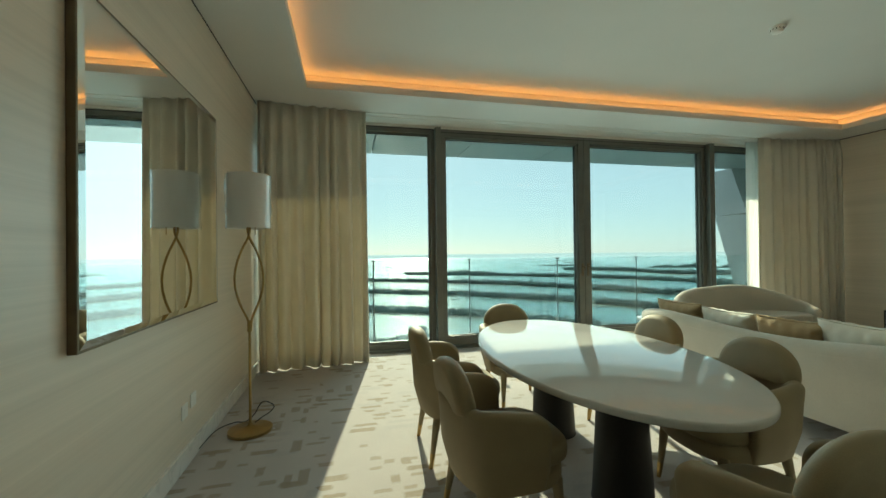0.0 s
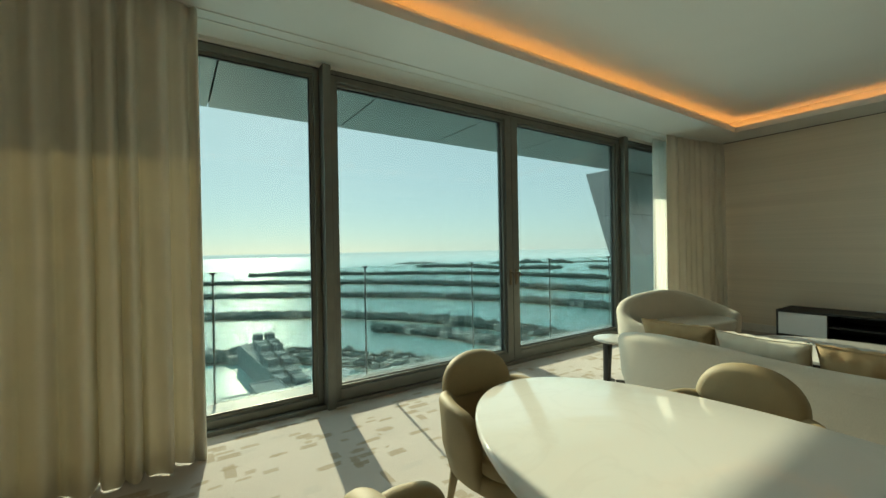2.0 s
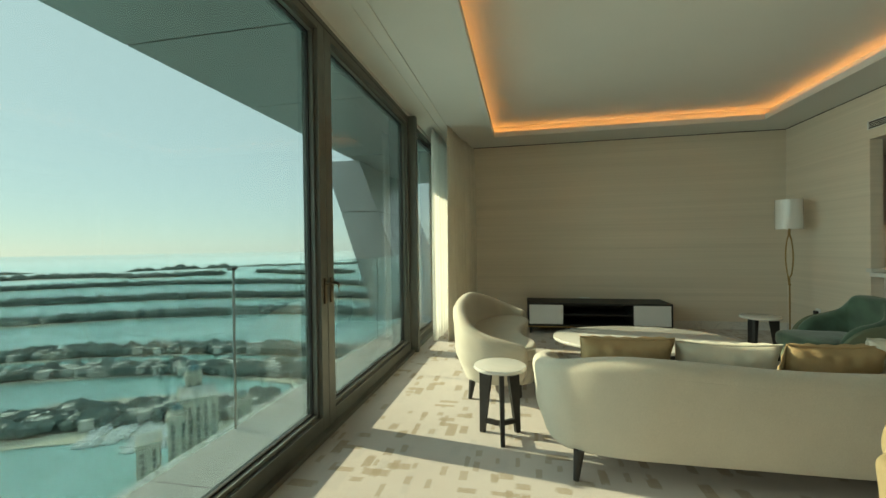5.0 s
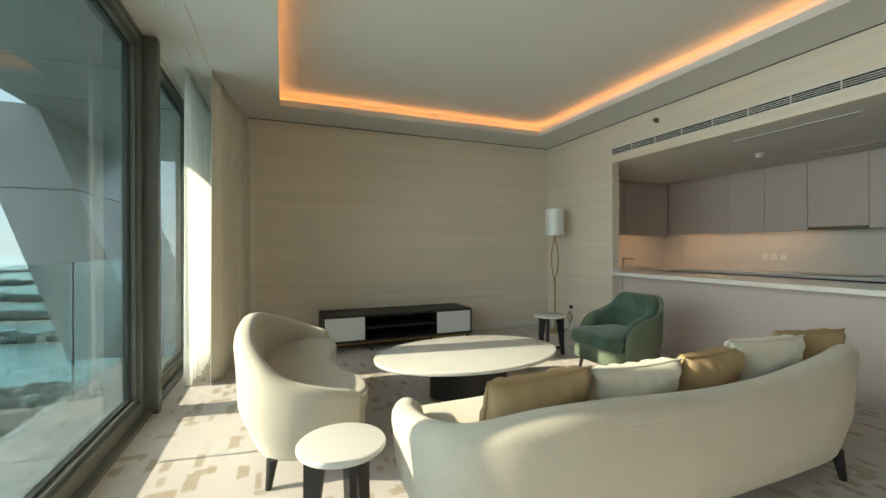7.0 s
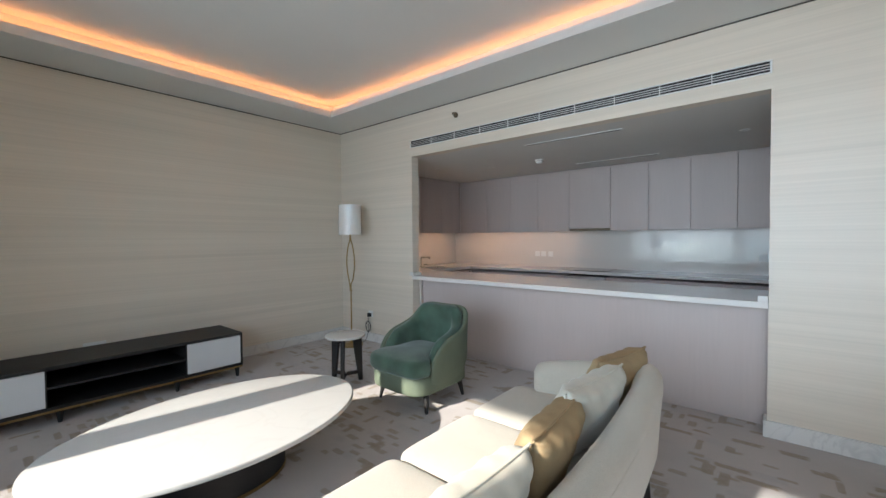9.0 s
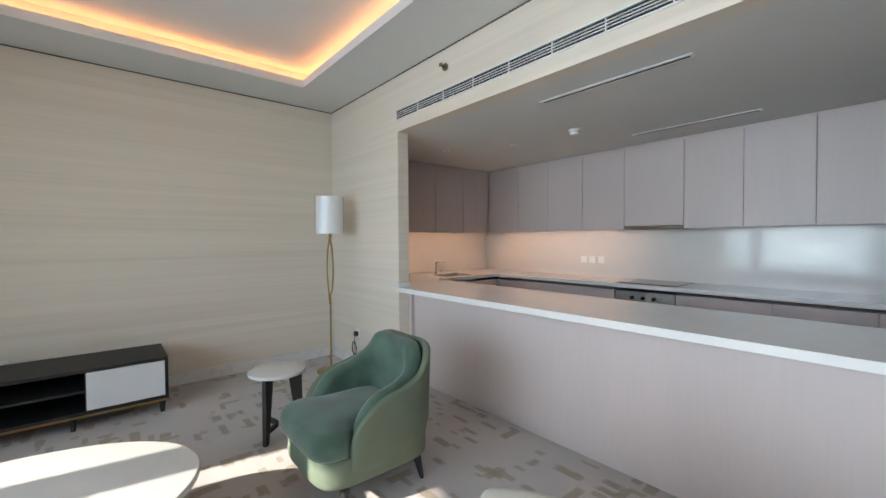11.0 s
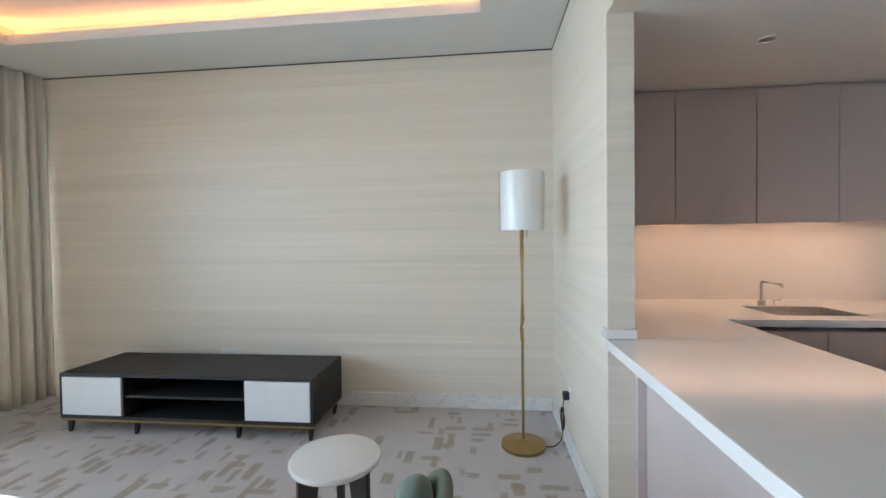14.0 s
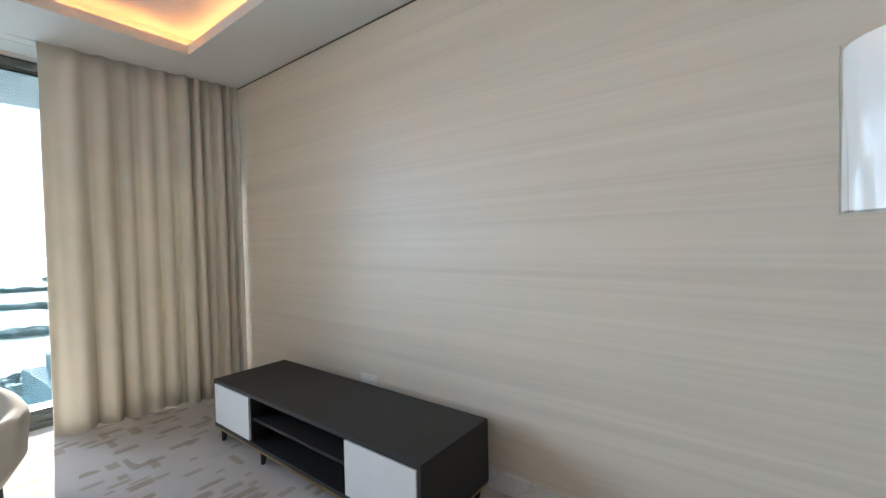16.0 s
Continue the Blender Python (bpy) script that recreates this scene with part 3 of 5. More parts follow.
def tapered_leg(name, x, y, z1, r1, r0, parent, mat, dx=0.0, dy=0.0, tip=None):
    leg = part(name, tube([(x + dx, y + dy, 0.0), (x, y, z1)], [r0, r1], 12), mat, parent, smooth=True)
    if tip:
        part("tip", tube([(x + dx, y + dy, 0.0), (x + dx * 0.72, y + dy * 0.72, z1 * 0.28)], [r0 + 0.0012, r0 + (r1 - r0) * 0.28 + 0.0012], 12), tip, leg, "brass leg tip", smooth=True)
    return leg


def dining_chair(x, y, turn):
    """Faces +y in its own axes."""
    c = thing("dining_chair", x, y, 0, turn, "olive tan leather dining armchair with brass-tipped legs", "chair", "chairs round the dining table")
    part("seat", slab(ellipse(0, 0.03, 0.245, 0.235, 40, 3.2), 0.36, 0.455, 0.035, 0.012), LEATHER, c, smooth=True)
    part("seat_frame", slab(ellipse(0, 0.0, 0.255, 0.24, 40, 2.8), 0.27, 0.365, 0.03), LEATHER, c, smooth=True)
    keys = [(-0.280, 0.10, 0.565), (-0.292, 0.03, 0.62), (-0.285, -0.10, 0.64), (-0.22, -0.225, 0.64), (0.0, -0.275, 0.64), (0.22, -0.225, 0.64), (0.285, -0.10, 0.64), (0.292, 0.03, 0.62), (0.280, 0.10, 0.565)]
    part("arm_shell", shell(keys, 48, 0.07, 0.29, 0.02, tuck=0.03), LEATHER, c, smooth=True, angle=60)
    # upright oval back pad above the shell
    bm = bmesh.new()
    loops = []
    for k in range(9):
        a = math.pi * k / 8
        yy, f = -0.045 * math.cos(a), 0.80 + 0.20 * math.sin(a)
        lp = []
        for t in [2 * math.pi * i / 40 for i in range(40)]:
            s_, c_ = math.sin(t), math.cos(t)
            up = 0.165 * f * s_ if s_ > 0 else 0.035 * f * math.copysign(abs(s_) ** 0.5, s_)
            lp.append((0.215 * f * math.copysign(abs(c_) ** (0.9 if s_ > 0 else 0.35), c_), -0.235 + yy - 0.16 * up, 0.635 + up))
        loops.append(lp)
    rings(bm, loops)
    bmesh.ops.bevel(bm, geom=[e for e in bm.edges if len(e.link_faces) == 2 and e.calc_face_angle(0) > 0.9], offset=0.012, segments=3, affect="EDGES")
    part("backrest", bm, LEATHER, c, smooth=True, angle=60)
    for sx_ in (-1, 1):
        tapered_leg("leg", 0.19 * sx_, 0.17, 0.30, 0.026, 0.011, c, LEATHER, 0.02 * sx_, 0.03, BRASS)
        tapered_leg("leg", 0.19 * sx_, -0.17, 0.30, 0.026, 0.011, c, LEATHER, 0.03 * sx_, -0.05, BRASS)
    return c


TX, TY, TA, TB, TZ = 2.36, 2.13, 0.60, 1.075, 0.685
dt = thing("dining_table", TX, TY, 0, -3.5, "oval white marble dining table on two black drums", "table")
part("tabletop", slab(ellipse(0, 0, TA, TB, 96, 2.0), TZ - 0.035, TZ, 0.012), TOP_MARBLE, dt, "polished white marble top", smooth=True)
for s_ in (-0.36, 0.45):
    part("pedestal", lathe([(0.155, 0.0), (0.15, 0.015), (0.115, TZ - 0.05), (0.118, TZ - 0.036)], 40, 0, s_), DARKWOOD, dt, "black drum pedestal", smooth=True)
ch = dining_chair(2.37, 3.16, 180)
for x, y, r in ((2.93, 2.46, 90), (2.86, 1.68, 88), (1.66, 2.52, -90), (1.67, 1.74, -88), (2.30, 0.98, 0)):
    copy_thing(ch, pose(x, y, 0, 0, 0, r))


def cushion(w, h, t, mat, name, label, m, piping):
    """Plump square cushion, standing in its local xz plane, pinched at the corners."""
    N = 26
    bm = bmesh.new()
    grid = {}
    for sgn in (1, -1):
        for i in range(N + 1):
            for j in range(N + 1):
                u, v = 2 * i / N - 1, 2 * j / N - 1
                if sgn == -1 and (i in (0, N) or j in (0, N)):
                    grid[-1, i, j] = grid[1, i, j]
                    continue
                px = u * w / 2 * (1 - 0.07 * (1 - v * v) * abs(u) ** 3)
                pz = v * h / 2 * (1 - 0.09 * (1 - u * u) * abs(v) ** 3)
                d = t / 2 * ((1 - u ** 4) * (1 - v ** 4)) ** 0.45
                d *= 1 + 0.10 * math.sin(5 * u + 2 * v) * math.sin(4 * v - u)
                d *= 1 + 0.22 * abs(v) ** 5 * math.sin(17 * u + 3 * w * 10) + 0.16 * abs(u) ** 5 * math.sin(15 * v + 1)
                grid[sgn, i, j] = bm.verts.new((px, sgn * d, pz))
    for sgn in (1, -1):
        for i in range(N):
            for j in range(N):
                bm.faces.new([grid[sgn, a, b] for a, b in ((i, j), (i + 1, j), (i + 1, j + 1), (i, j + 1))])
    c = finish(bm, name, mat, None, "", True, 180)
    c.matrix_world = m
    tagged(c, label, "cushion", "sofa cushions")
    edge = []
    for k in range(4 * N + 1):
        s, q = divmod(k % (4 * N), N)
        f = 2 * q / N - 1
        u, v = ((f, -1), (1, f), (-f, 1), (-1, -f))[s]
        edge.append((u * w / 2 * (1 - 0.07 * (1 - v * v) * abs(u) ** 3), 0, v * h / 2 * (1 - 0.09 * (1 - u * u) * abs(v) ** 3)))
    part("piping", tube(edge, 0.006, 6), piping, c, smooth=True)
    return c


# long camel-backed sofa, its back towards the dining table
so = thing("sofa", 4.32, 2.43, 0, 0, "long cream upholstered sofa with a curved camel back", "sofa")
BK = [(0.36, 1.19, 0.545), (0.16, 1.265, 0.575), (-0.12, 1.26, 0.615), (-0.34, 1.14, 0.66), (-0.42, 0.85, 0.70), (-0.43, 0.5, 0.69), (-0.43, 0.1, 0.665), (-0.43, -0.3, 0.665), (-0.43, -0.65, 0.695), (-0.41, -1.0, 0.735), (-0.32, -1.22, 0.73), (-0.1, -1.30, 0.67), (0.16, -1.30, 0.635), (0.36, -1.22, 0.60)]
part("back", shell(BK, 100, 0.14, 0.15, 0.035, tuck=0.05), CREAM, so, smooth=True, angle=60)
part("seat_base", slab(ellipse(0.035, -0.015, 0.405, 1.17, 80, 6), 0.14, 0.33, 0.03), CREAM, so, smooth=True)
for y0, y1 in ((-1.19, -0.637), (-0.633, -0.066), (-0.062, 0.515), (0.519, 1.12)):
    part("seat_cushion", slab(ellipse(0.085, (y0 + y1) / 2, 0.385, (y1 - y0) / 2, 48, 10), 0.325, 0.44, 0.028, 0.015), CREAM, so, smooth=True)
part("seam", tube([(p[0] - 0.0245, p[1], p[2] - 0.085) for p in spline(BK, 100)][34:66], 0.002, 6), CREAM, so, smooth=True)
for x, y in ((-0.33, 1.06), (-0.33, -1.08), (0.34, 1.08), (0.34, -1.10)):
    tapered_leg("leg", x, y, 0.16, 0.030, 0.016, so, DARKWOOD, 0.02 * math.copysign(1, x), 0.02 * math.copysign(1, y))

# kidney-shaped loveseat beside the window
lv = thing("loveseat", 5.87, 4.12, 0, 0, "cream upholstered loveseat with a swooping curved back", "sofa")
LK = [(-0.87, -0.37, 0.475), (-0.93, -0.17, 0.53), (-0.91, 0.03, 0.585), (-0.80, 0.19, 0.67), (-0.55, 0.28, 0.74), (-0.15, 0.31, 0.775), (0.3, 0.29, 0.78), (0.62, 0.18, 0.725), (0.85, 0.0, 0.63), (0.92, -0.2, 0.55), (0.86, -0.37, 0.50)]
part("back", shell(LK[::-1], 80, 0.13, 0.14, 0.03, tuck=0.08), CREAM, lv, smooth=True, angle=60)
seat_line = [(-0.62, 0.1), (-0.40, 0.30), (0, 0.36), (0.40, 0.30), (0.62, 0.08), (0.64, -0.2), (0.52, -0.36), (0.28, -0.36), (0.02, -0.29), (-0.22, -0.32), (-0.42, -0.42), (-0.60, -0.38), (-0.65, -0.15), (-0.62, 0.1)]
line = [(p[0] * 1.28, p[1] * (0.6 if p[1] > 0 else 1.0)) for p in spline(seat_line, 60)][:-1]
part("seat_base", slab(line, 0.13, 0.33, 0.03), CREAM, lv, smooth=True)
part("seat_cushion", slab([(x * 1.01, y * 1.03) for x, y in line], 0.325, 0.445, 0.03, 0.01), CREAM, lv, smooth=True)
part("piping", tube([(x * 1.015, y * 1.035, 0.425) for x, y in line + line[:1]], 0.006, 6), CREAM, lv, smooth=True)
for x, y in ((-0.79, 0.10), (0.80, -0.06), (-0.70, -0.28), (0.66, -0.28)):
    tapered_leg("leg", x, y, 0.15, 0.030, 0.016, lv, DARKWOOD, 0.02 * math.copysign(1, x), 0.02 * math.copysign(1, y))

# cushions leaning on the sofa back
for yy, mt, nm, lb, tn, dz, ww in ((3.22, TAN, "tan_cushion", "tan linen cushion with piped edges", 2, 0.0, 0.50), (2.71, IVORY, "ivory_cushion", "ivory silk cushion with wrinkled piped edges", -3, -0.015, 0.50), (2.22, TAN, "tan_cushion", "tan linen cushion with piped edges", 4, -0.01, 0.46), (1.80, IVORY, "ivory_cushion", "ivory silk cushion with wrinkled piped edges", -8, 0.02, 0.50), (1.40, TAN, "tan_cushion", "tan linen cushion standing against the sofa arm", -14, 0.03, 0.44)):
    cushion(ww, 0.38, 0.17, mt, nm, lb, pose(4.135, yy, 0.597 + dz) @ pose(0, 0, 0, 0, 0, 90 + tn) @ pose(0, 0, 0, -20, 0, 0), mt)

# oval coffee table
ct = thing("coffee_table", 5.93, 2.65, 0, 3, "oval white marble coffee table on a black drum base", "coffee table")
part("tabletop", slab(ellipse(0, 0, 0.573, 0.84, 96, 2.0), 0.345, 0.376, 0.01), TOP_MARBLE, ct, "polished white marble top", smooth=True)
part("base", lathe([(0.24, 0.022), (0.24, 0.344)], 48, 0, 0, 1.0, 1.5), DARKWOOD, ct, "black oval drum base", smooth=True)
part("base_rim", lathe([(0.235, 0.0), (0.243, 0.004), (0.243, 0.018), (0.236, 0.022)], 48, 0, 0, 1.0, 1.5), BRASS, ct, "thin brass rim", smooth=True)


def side_table(x, y, h, r, turn, label):
    s = thing("side_table", x, y, 0, turn, label, "side table", "round marble side tables")
    part("tabletop", slab(ellipse(0, 0, r, r, 56), h - 0.024, h, 0.008), TOP_MARBLE, s, "round white marble top", smooth=True)
    for k in range(3):
        a = 2 * math.pi * k / 3
        ca, sa = math.cos(a), math.sin(a)

        def at(rr, w, z):
            return (rr * ca - w * sa, rr * sa + w * ca, z)
        ro = r * 0.88
        lo = [at(ro - 0.035, -0.014, 0), at(ro, -0.014, 0), at(ro, 0.014, 0), at(ro - 0.035, 0.014, 0)]
        hi = [at(ro - 0.10, -0.014, h - 0.025), at(ro - 0.005, -0.014, h - 0.025), at(ro - 0.005, 0.014, h - 0.025), at(ro - 0.10, 0.014, h - 0.025)]
        part("leg", rings(bmesh.new(), [lo, hi]), DARKWOOD, s)
        b0 = [at(0.012, -0.012, 0.07), at(ro - 0.03, -0.012, 0.07), at(ro - 0.03, 0.012, 0.07), at(0.012, 0.012, 0.07)]
        part("stretcher", rings(bmesh.new(), [b0, [(p[0], p[1], 0.10) for p in b0]]), DARKWOOD, s)
    return s


side_table(4.42, 3.945, 0.49, 0.178, 188, "round marble side table on black splayed legs beside the sofa")
side_table(6.715, 1.21, 0.48, 0.193, 12, "round marble side table on black splayed legs beside the armchair")


def floor_lamp(x, y, turn, label):
    l_ = thing("floor_lamp", x, y, 0, turn, label, "floor lamp", "floor lamps")
    part("base", lathe([(0.148, 0.0), (0.150, 0.006), (0.148, 0.022), (0.06, 0.03), (0.02, 0.045), (0.012, 0.06)], 48), BRASS, l_, "round brushed brass foot", smooth=True)
    part("stem", tube([(0, 0, 0.05), (0, 0, 0.80)], 0.0095, 10), BRASS, l_, smooth=True)
    for s_ in (-1, 1):
        pts = [(0.006 * s_, 0.006 * s_, 0.72), (0.012 * s_, 0.009, 0.80)] + [(s_ * (0.012 + 0.082 * math.sin(math.pi * k / 12) ** 0.9), 0.009 * s_, 0.82 + 0.56 * k / 12) for k in range(1, 12)] + [(0.008 * s_, 0.004 * s_, 1.39), (-0.008 * s_, 0.006 * s_, 1.45), (-0.006 * s_, 0.0, 1.50)]
        part("rod", tube(spline(pts, 40), 0.0085, 8), BRASS, l_, "curved brass rod", smooth=True)
    bm = bmesh.new()
    rings(bm, [[(r_ * math.cos(2 * math.pi * i / 48), r_ * math.sin(2 * math.pi * i / 48), z) for i in range(48)] for r_, z in ((0.134, 1.855), (0.139, 1.855), (0.143, 1.468), (0.138, 1.468), (0.134, 1.855))], caps=False)
    bmesh.ops.remove_doubles(bm, verts=bm.verts, dist=1e-5)
    sh = part("shade", bm, SHADE, l_, "white fabric drum shade in its plastic wrapping", smooth=True)
    part("socket", tube([(0, 0, 1.48), (0, 0, 1.60)], 0.018, 12), BRASS, l_, smooth=True)
    bm = bmesh.new()
    for a in (0, 120, 240):
        tube([(0, 0, 1.58), (0.135 * math.cos(radians(a)), 0.135 * math.sin(radians(a)), 1.58)], 0.0025, 6, bm)
    part("spider", bm, BRASS, l_)
    part("pull_chain", tube([(0.05, -0.03, 1.50), (0.05, -0.03, 1.42)], 0.003, 6), BRASS, l_)
    # creased clear wrapping around the shade
    N = 96
    rnd = random.Random(int(x * 100))
    ph = [rnd.uniform(0, 6.28) for _ in range(4)]
    rows = []
    for k in range(13):
        z = 1.462 + 0.396 * k / 12
        lp = []
        for t in [2 * math.pi * i / N for i in range(N)]:
            crease = max(0, math.sin(7 * t + ph[0] + 2.5 * z) + 0.8 * math.sin(13 * t + ph[1] - 9 * z) + 0.7 * math.sin(23 * t + 14 * z + ph[2]))
            r_ = 0.1455 + 0.0040 * crease
            lp.append((r_ * math.cos(t), r_ * math.sin(t), z))
        rows.append(lp)
    w = part("plastic_wrap", rings(bmesh.new(), rows, caps=False), WRAP, l_, "clear creased plastic wrapping", smooth=True, angle=180)
    w.visible_shadow = False
    return l_


WRAP = glass_material("clear plastic film", (0.97, 0.97, 0.97), 0.10, 0.12)
floor_lamp(0.275, 3.12, 0, "tall brass floor lamp with looped stem below the mirror")
floor_lamp(7.80, 0.31, -11, "tall brass floor lamp with looped stem in the corner")

# green armchair facing the windows
ga = thing("armchair", 5.89, 0.99, 0, 0, "rounded green velvet armchair with sage back and black legs", "armchair")
GK = [(-0.335, 0.24, 0.40), (-0.36, 0.17, 0.50), (-0.37, 0.06, 0.575), (-0.37, -0.10, 0.615), (-0.35, -0.22, 0.665), (-0.30, -0.31, 0.765), (-0.20, -0.35, 0.80), (0.0, -0.355, 0.80), (0.20, -0.35, 0.80), (0.30, -0.31, 0.765), (0.35, -0.22, 0.665), (0.37, -0.10, 0.615), (0.37, 0.06, 0.575), (0.36, 0.17, 0.50), (0.335, 0.24, 0.40)]
part("outer_shell", shell(GK, 72, 0.045, 0.16, 0.015, tuck=0.05), GREEN_BACK, ga, "sage green outer fabric", smooth=True, angle=60)
GI = [(x * 0.88, y * 0.88 + 0.012, z + 0.006) for x, y, z in GK]
part("inner_back", shell(GI, 72, 0.10, 0.24, 0.02), GREEN, ga, "plain green velvet inner back and arms", smooth=True, angle=60)
pad = [(x * (1.0 if y < 0.2 else 1.0 + 0.20 * min(1.0, (y - 0.2) / 0.06)), y) for x, y in ellipse(0, 0.09, 0.285, 0.345, 72, 5)]
part("seat_cushion", slab(pad, 0.30, 0.445, 0.05, 0.025), GREEN, ga, smooth=True)
part("seat_base", slab(ellipse(0, 0.03, 0.335, 0.365, 48, 5.0), 0.15, 0.305, 0.03), GREEN_BACK, ga, "sage green skirted seat base", smooth=True)
for x, y in ((-0.27, 0.24), (0.27, 0.24), (-0.25, -0.24), (0.25, -0.24)):
    tapered_leg("leg", x, y, 0.17, 0.030, 0.013, ga, DARKWOOD, 0.03 * math.copysign(1, x), 0.03 * math.copysign(1, y))

ga.scale = (0.92, 0.94, 0.99)

# media console on the far wall
tv = thing("media_console", 8.0, 2.74, 0, 0, "long black media console with two white doors and open shelves", "media console")
hx, hy = 0.28, 0.983
part("top", block(-hx, hx, -hy, hy, 0.430, 0.455, bevel=0.003), DARKWOOD, tv)
part("bottom", block(-hx, hx, -hy, hy, 0.115, 0.14, bevel=0.003), DARKWOOD, tv)
part("back_panel", block(hx - 0.015, hx - 0.003, -hy + 0.02, hy - 0.02, 0.14, 0.43), DARKWOOD, tv)
for y in (-hy, hy - 0.022):
    part("side_panel", block(-hx, hx, y, y + 0.022, 0.14, 0.43, bevel=0.002), DARKWOOD, tv)
for y in (-0.49, 0.47):
    part("divider", block(-hx + 0.01, hx - 0.02, y, y + 0.02, 0.14, 0.43), DARKWOOD, tv)
part("shelf", block(-hx + 0.02, hx - 0.02, -0.47, 0.47, 0.275, 0.293), DARKWOOD, tv)
for y0, y1 in ((-hy + 0.024, -0.478), (0.482, hy - 0.024)):
    part("door", block(-hx - 0.004, -hx + 0.014, y0, y1, 0.146, 0.426, bevel=0.002), DOOR_WHITE, tv, "white door leaf")
part("brass_strip", block(-hx + 0.004, hx - 0.004, -hy + 0.004, hy - 0.004, 0.098, 0.115), BRASS, tv, "thin brass strip")
for x in (-hx + 0.05, hx - 0.06):
    for y in (-hy + 0.04, -0.40, 0.40, hy - 0.04):
        part("leg", tube([(x - 0.01, y, 0.0), (x, y, 0.10)], [0.014, 0.026], 8), DARKWOOD, tv, smooth=True)

# wall mirror
mi = thing("wall_mirror", 0.0, 2.445, 0.94, 0, "large wall mirror with sloped glass edges in a bronze frame", "mirror")
part("frame", block(0.001, 0.034, -0.79, 0.79, -0.012, 1.345, bevel=0.003), BRONZE, mi)
bm = bmesh.new()
rings(bm, [[(0.0345, -0.78, 0.0), (0.0345, 0.78, 0.0), (0.0345, 0.78, 1.333), (0.0345, -0.78, 1.333)], [(0.041, -0.75, 0.03), (0.041, 0.75, 0.03), (0.041, 0.75, 1.303), (0.041, -0.75, 1.303)]])
part("mirror_glass", bm, MIRROR, mi, "mirror glass")


def wall_plate(name, m, n, label, category):
    s = thing(name, 0, 0, 0, 0, label, category)
    s.matrix_world = m
    part("plate", block(-0.043 * n, 0.043 * n, -0.009, 0.0, -0.043, 0.043, bevel=0.003), WHITE, s)
    for k in range(n):
        part("rocker", block(-0.043 * n + 0.086 * k + 0.02, -0.043 * n + 0.086 * k + 0.066, -0.012, -0.008, -0.022, 0.022, bevel=0.002), WHITE, s)
    return s


wall_plate("wall_socket", pose(0.0, 2.83, 0.36, 0, 0, 90), 1, "white socket plate low on the wall", "socket")
wall_plate("wall_socket", pose(0.0, 2.69, 0.335, 0, 0, 90), 1, "white socket plate low on the wall", "socket")
wall_plate("wall_socket", pose(XR, 2.82, 0.42, 0, 0, -90), 2, "white double socket plate behind the media console", "socket")
wall_plate("wall_socket", pose(7.77, 0.0, 0.375, 0, 0, 180), 1, "white socket plate with a black plug", "socket")

# ---- wall grille, sprinkler, detectors ----
gr = thing("air_grille", 5.24, 0.0, 2.57, 0, "long white linear air grille above the kitchen opening", "air grille")
gw = 1.733
for z0, z1 in ((-0.045, -0.038), (0.038, 0.045)):
    part("frame_bar", block(-gw, gw, 0.0, 0.014, z0, z1), WHITE, gr)
for x0 in (-gw, gw - 0.012):
    part("frame_bar", block(x0, x0 + 0.012, 0.0, 0.014, -0.036, 0.036), WHITE, gr)
part("backing", block(-gw + 0.012, gw - 0.012, 0.001, 0.003, -0.038, 0.038), BLACK, gr)
for z in (-0.018, 0.0, 0.018):
    part("slat", block(-gw + 0.012, gw - 0.012, 0.003, 0.012, z - 0.0019, z + 0.0019), WHITE, gr)
for k in range(1, 10):
    x = -gw + 2 * gw * k / 10
    part("divider", block(x - 0.003, x + 0.003, 0.003, 0.0125, -0.036, 0.036), WHITE, gr)
sp = thing("sprinkler_head", 6.257, 0.0, 2.79, 0, "small metal sidewall sprinkler head", "sprinkler")
part("rosette", tube([(0, 0, 0), (0, 0.012, 0)], 0.03, 20), BRONZE, sp, smooth=True)
part("head", tube([(0, 0.01, 0), (0, 0.05, 0)], [0.012, 0.009], 12), BRONZE, sp, smooth=True)
part("deflector", block(-0.018, 0.018, 0.048, 0.056, -0.004, 0.02, bevel=0.002), BRONZE, sp)


def smoke_detector(x, y, z, label):
    s = thing("smoke_detector", x, y, z, 0, label, "smoke detector", "smoke detectors")
    part("base", lathe([(0.055, 0.0), (0.056, -0.008), (0.052, -0.014)], 32), WHITE, s, smooth=True)
    part("head", lathe([(0.046, -0.014), (0.045, -0.03), (0.036, -0.046), (0.012, -0.05)], 32), WHITE, s, smooth=True)
    bm = bmesh.new()
    for k in range(12):
        a = 2 * math.pi * k / 12
        tube([(0.0455 * math.cos(a), 0.0455 * math.sin(a), -0.016), (0.0455 * math.cos(a), 0.0455 * math.sin(a), -0.027)], 0.004, 6, bm)
    part("vents", bm, BLACK, s)


smoke_detector(4.5, 2.58, ZU, "white smoke detector on the raised ceiling")
smoke_detector(5.87, -1.26, ZK, "white smoke detector on the kitchen ceiling")

# ---- kitchen ----
structure("kitchen_wall_south", block(2.12, XR, -2.86, -2.70, 0, ZK + 0.3), PLASTER, "plain kitchen wall behind the cabinets", "wall")
structure("kitchen_ceiling", block(2.12, XR, -2.70, -0.12, ZK, ZK + 0.12), PAINT, "off-white kitchen ceiling", "ceiling")
structure("kitchen_splashback", block(2.12, XR - 0.012, -2.70, -2.688, 0.92, 1.50), SPLASH, "glossy white splashback along the kitchen wall", "splashback")
structure("kitchen_splashback_east", block(XR - 0.012, XR, -2.70, -0.125, 0.92, 1.50), SPLASH, "glossy white splashback beside the sink", "splashback")
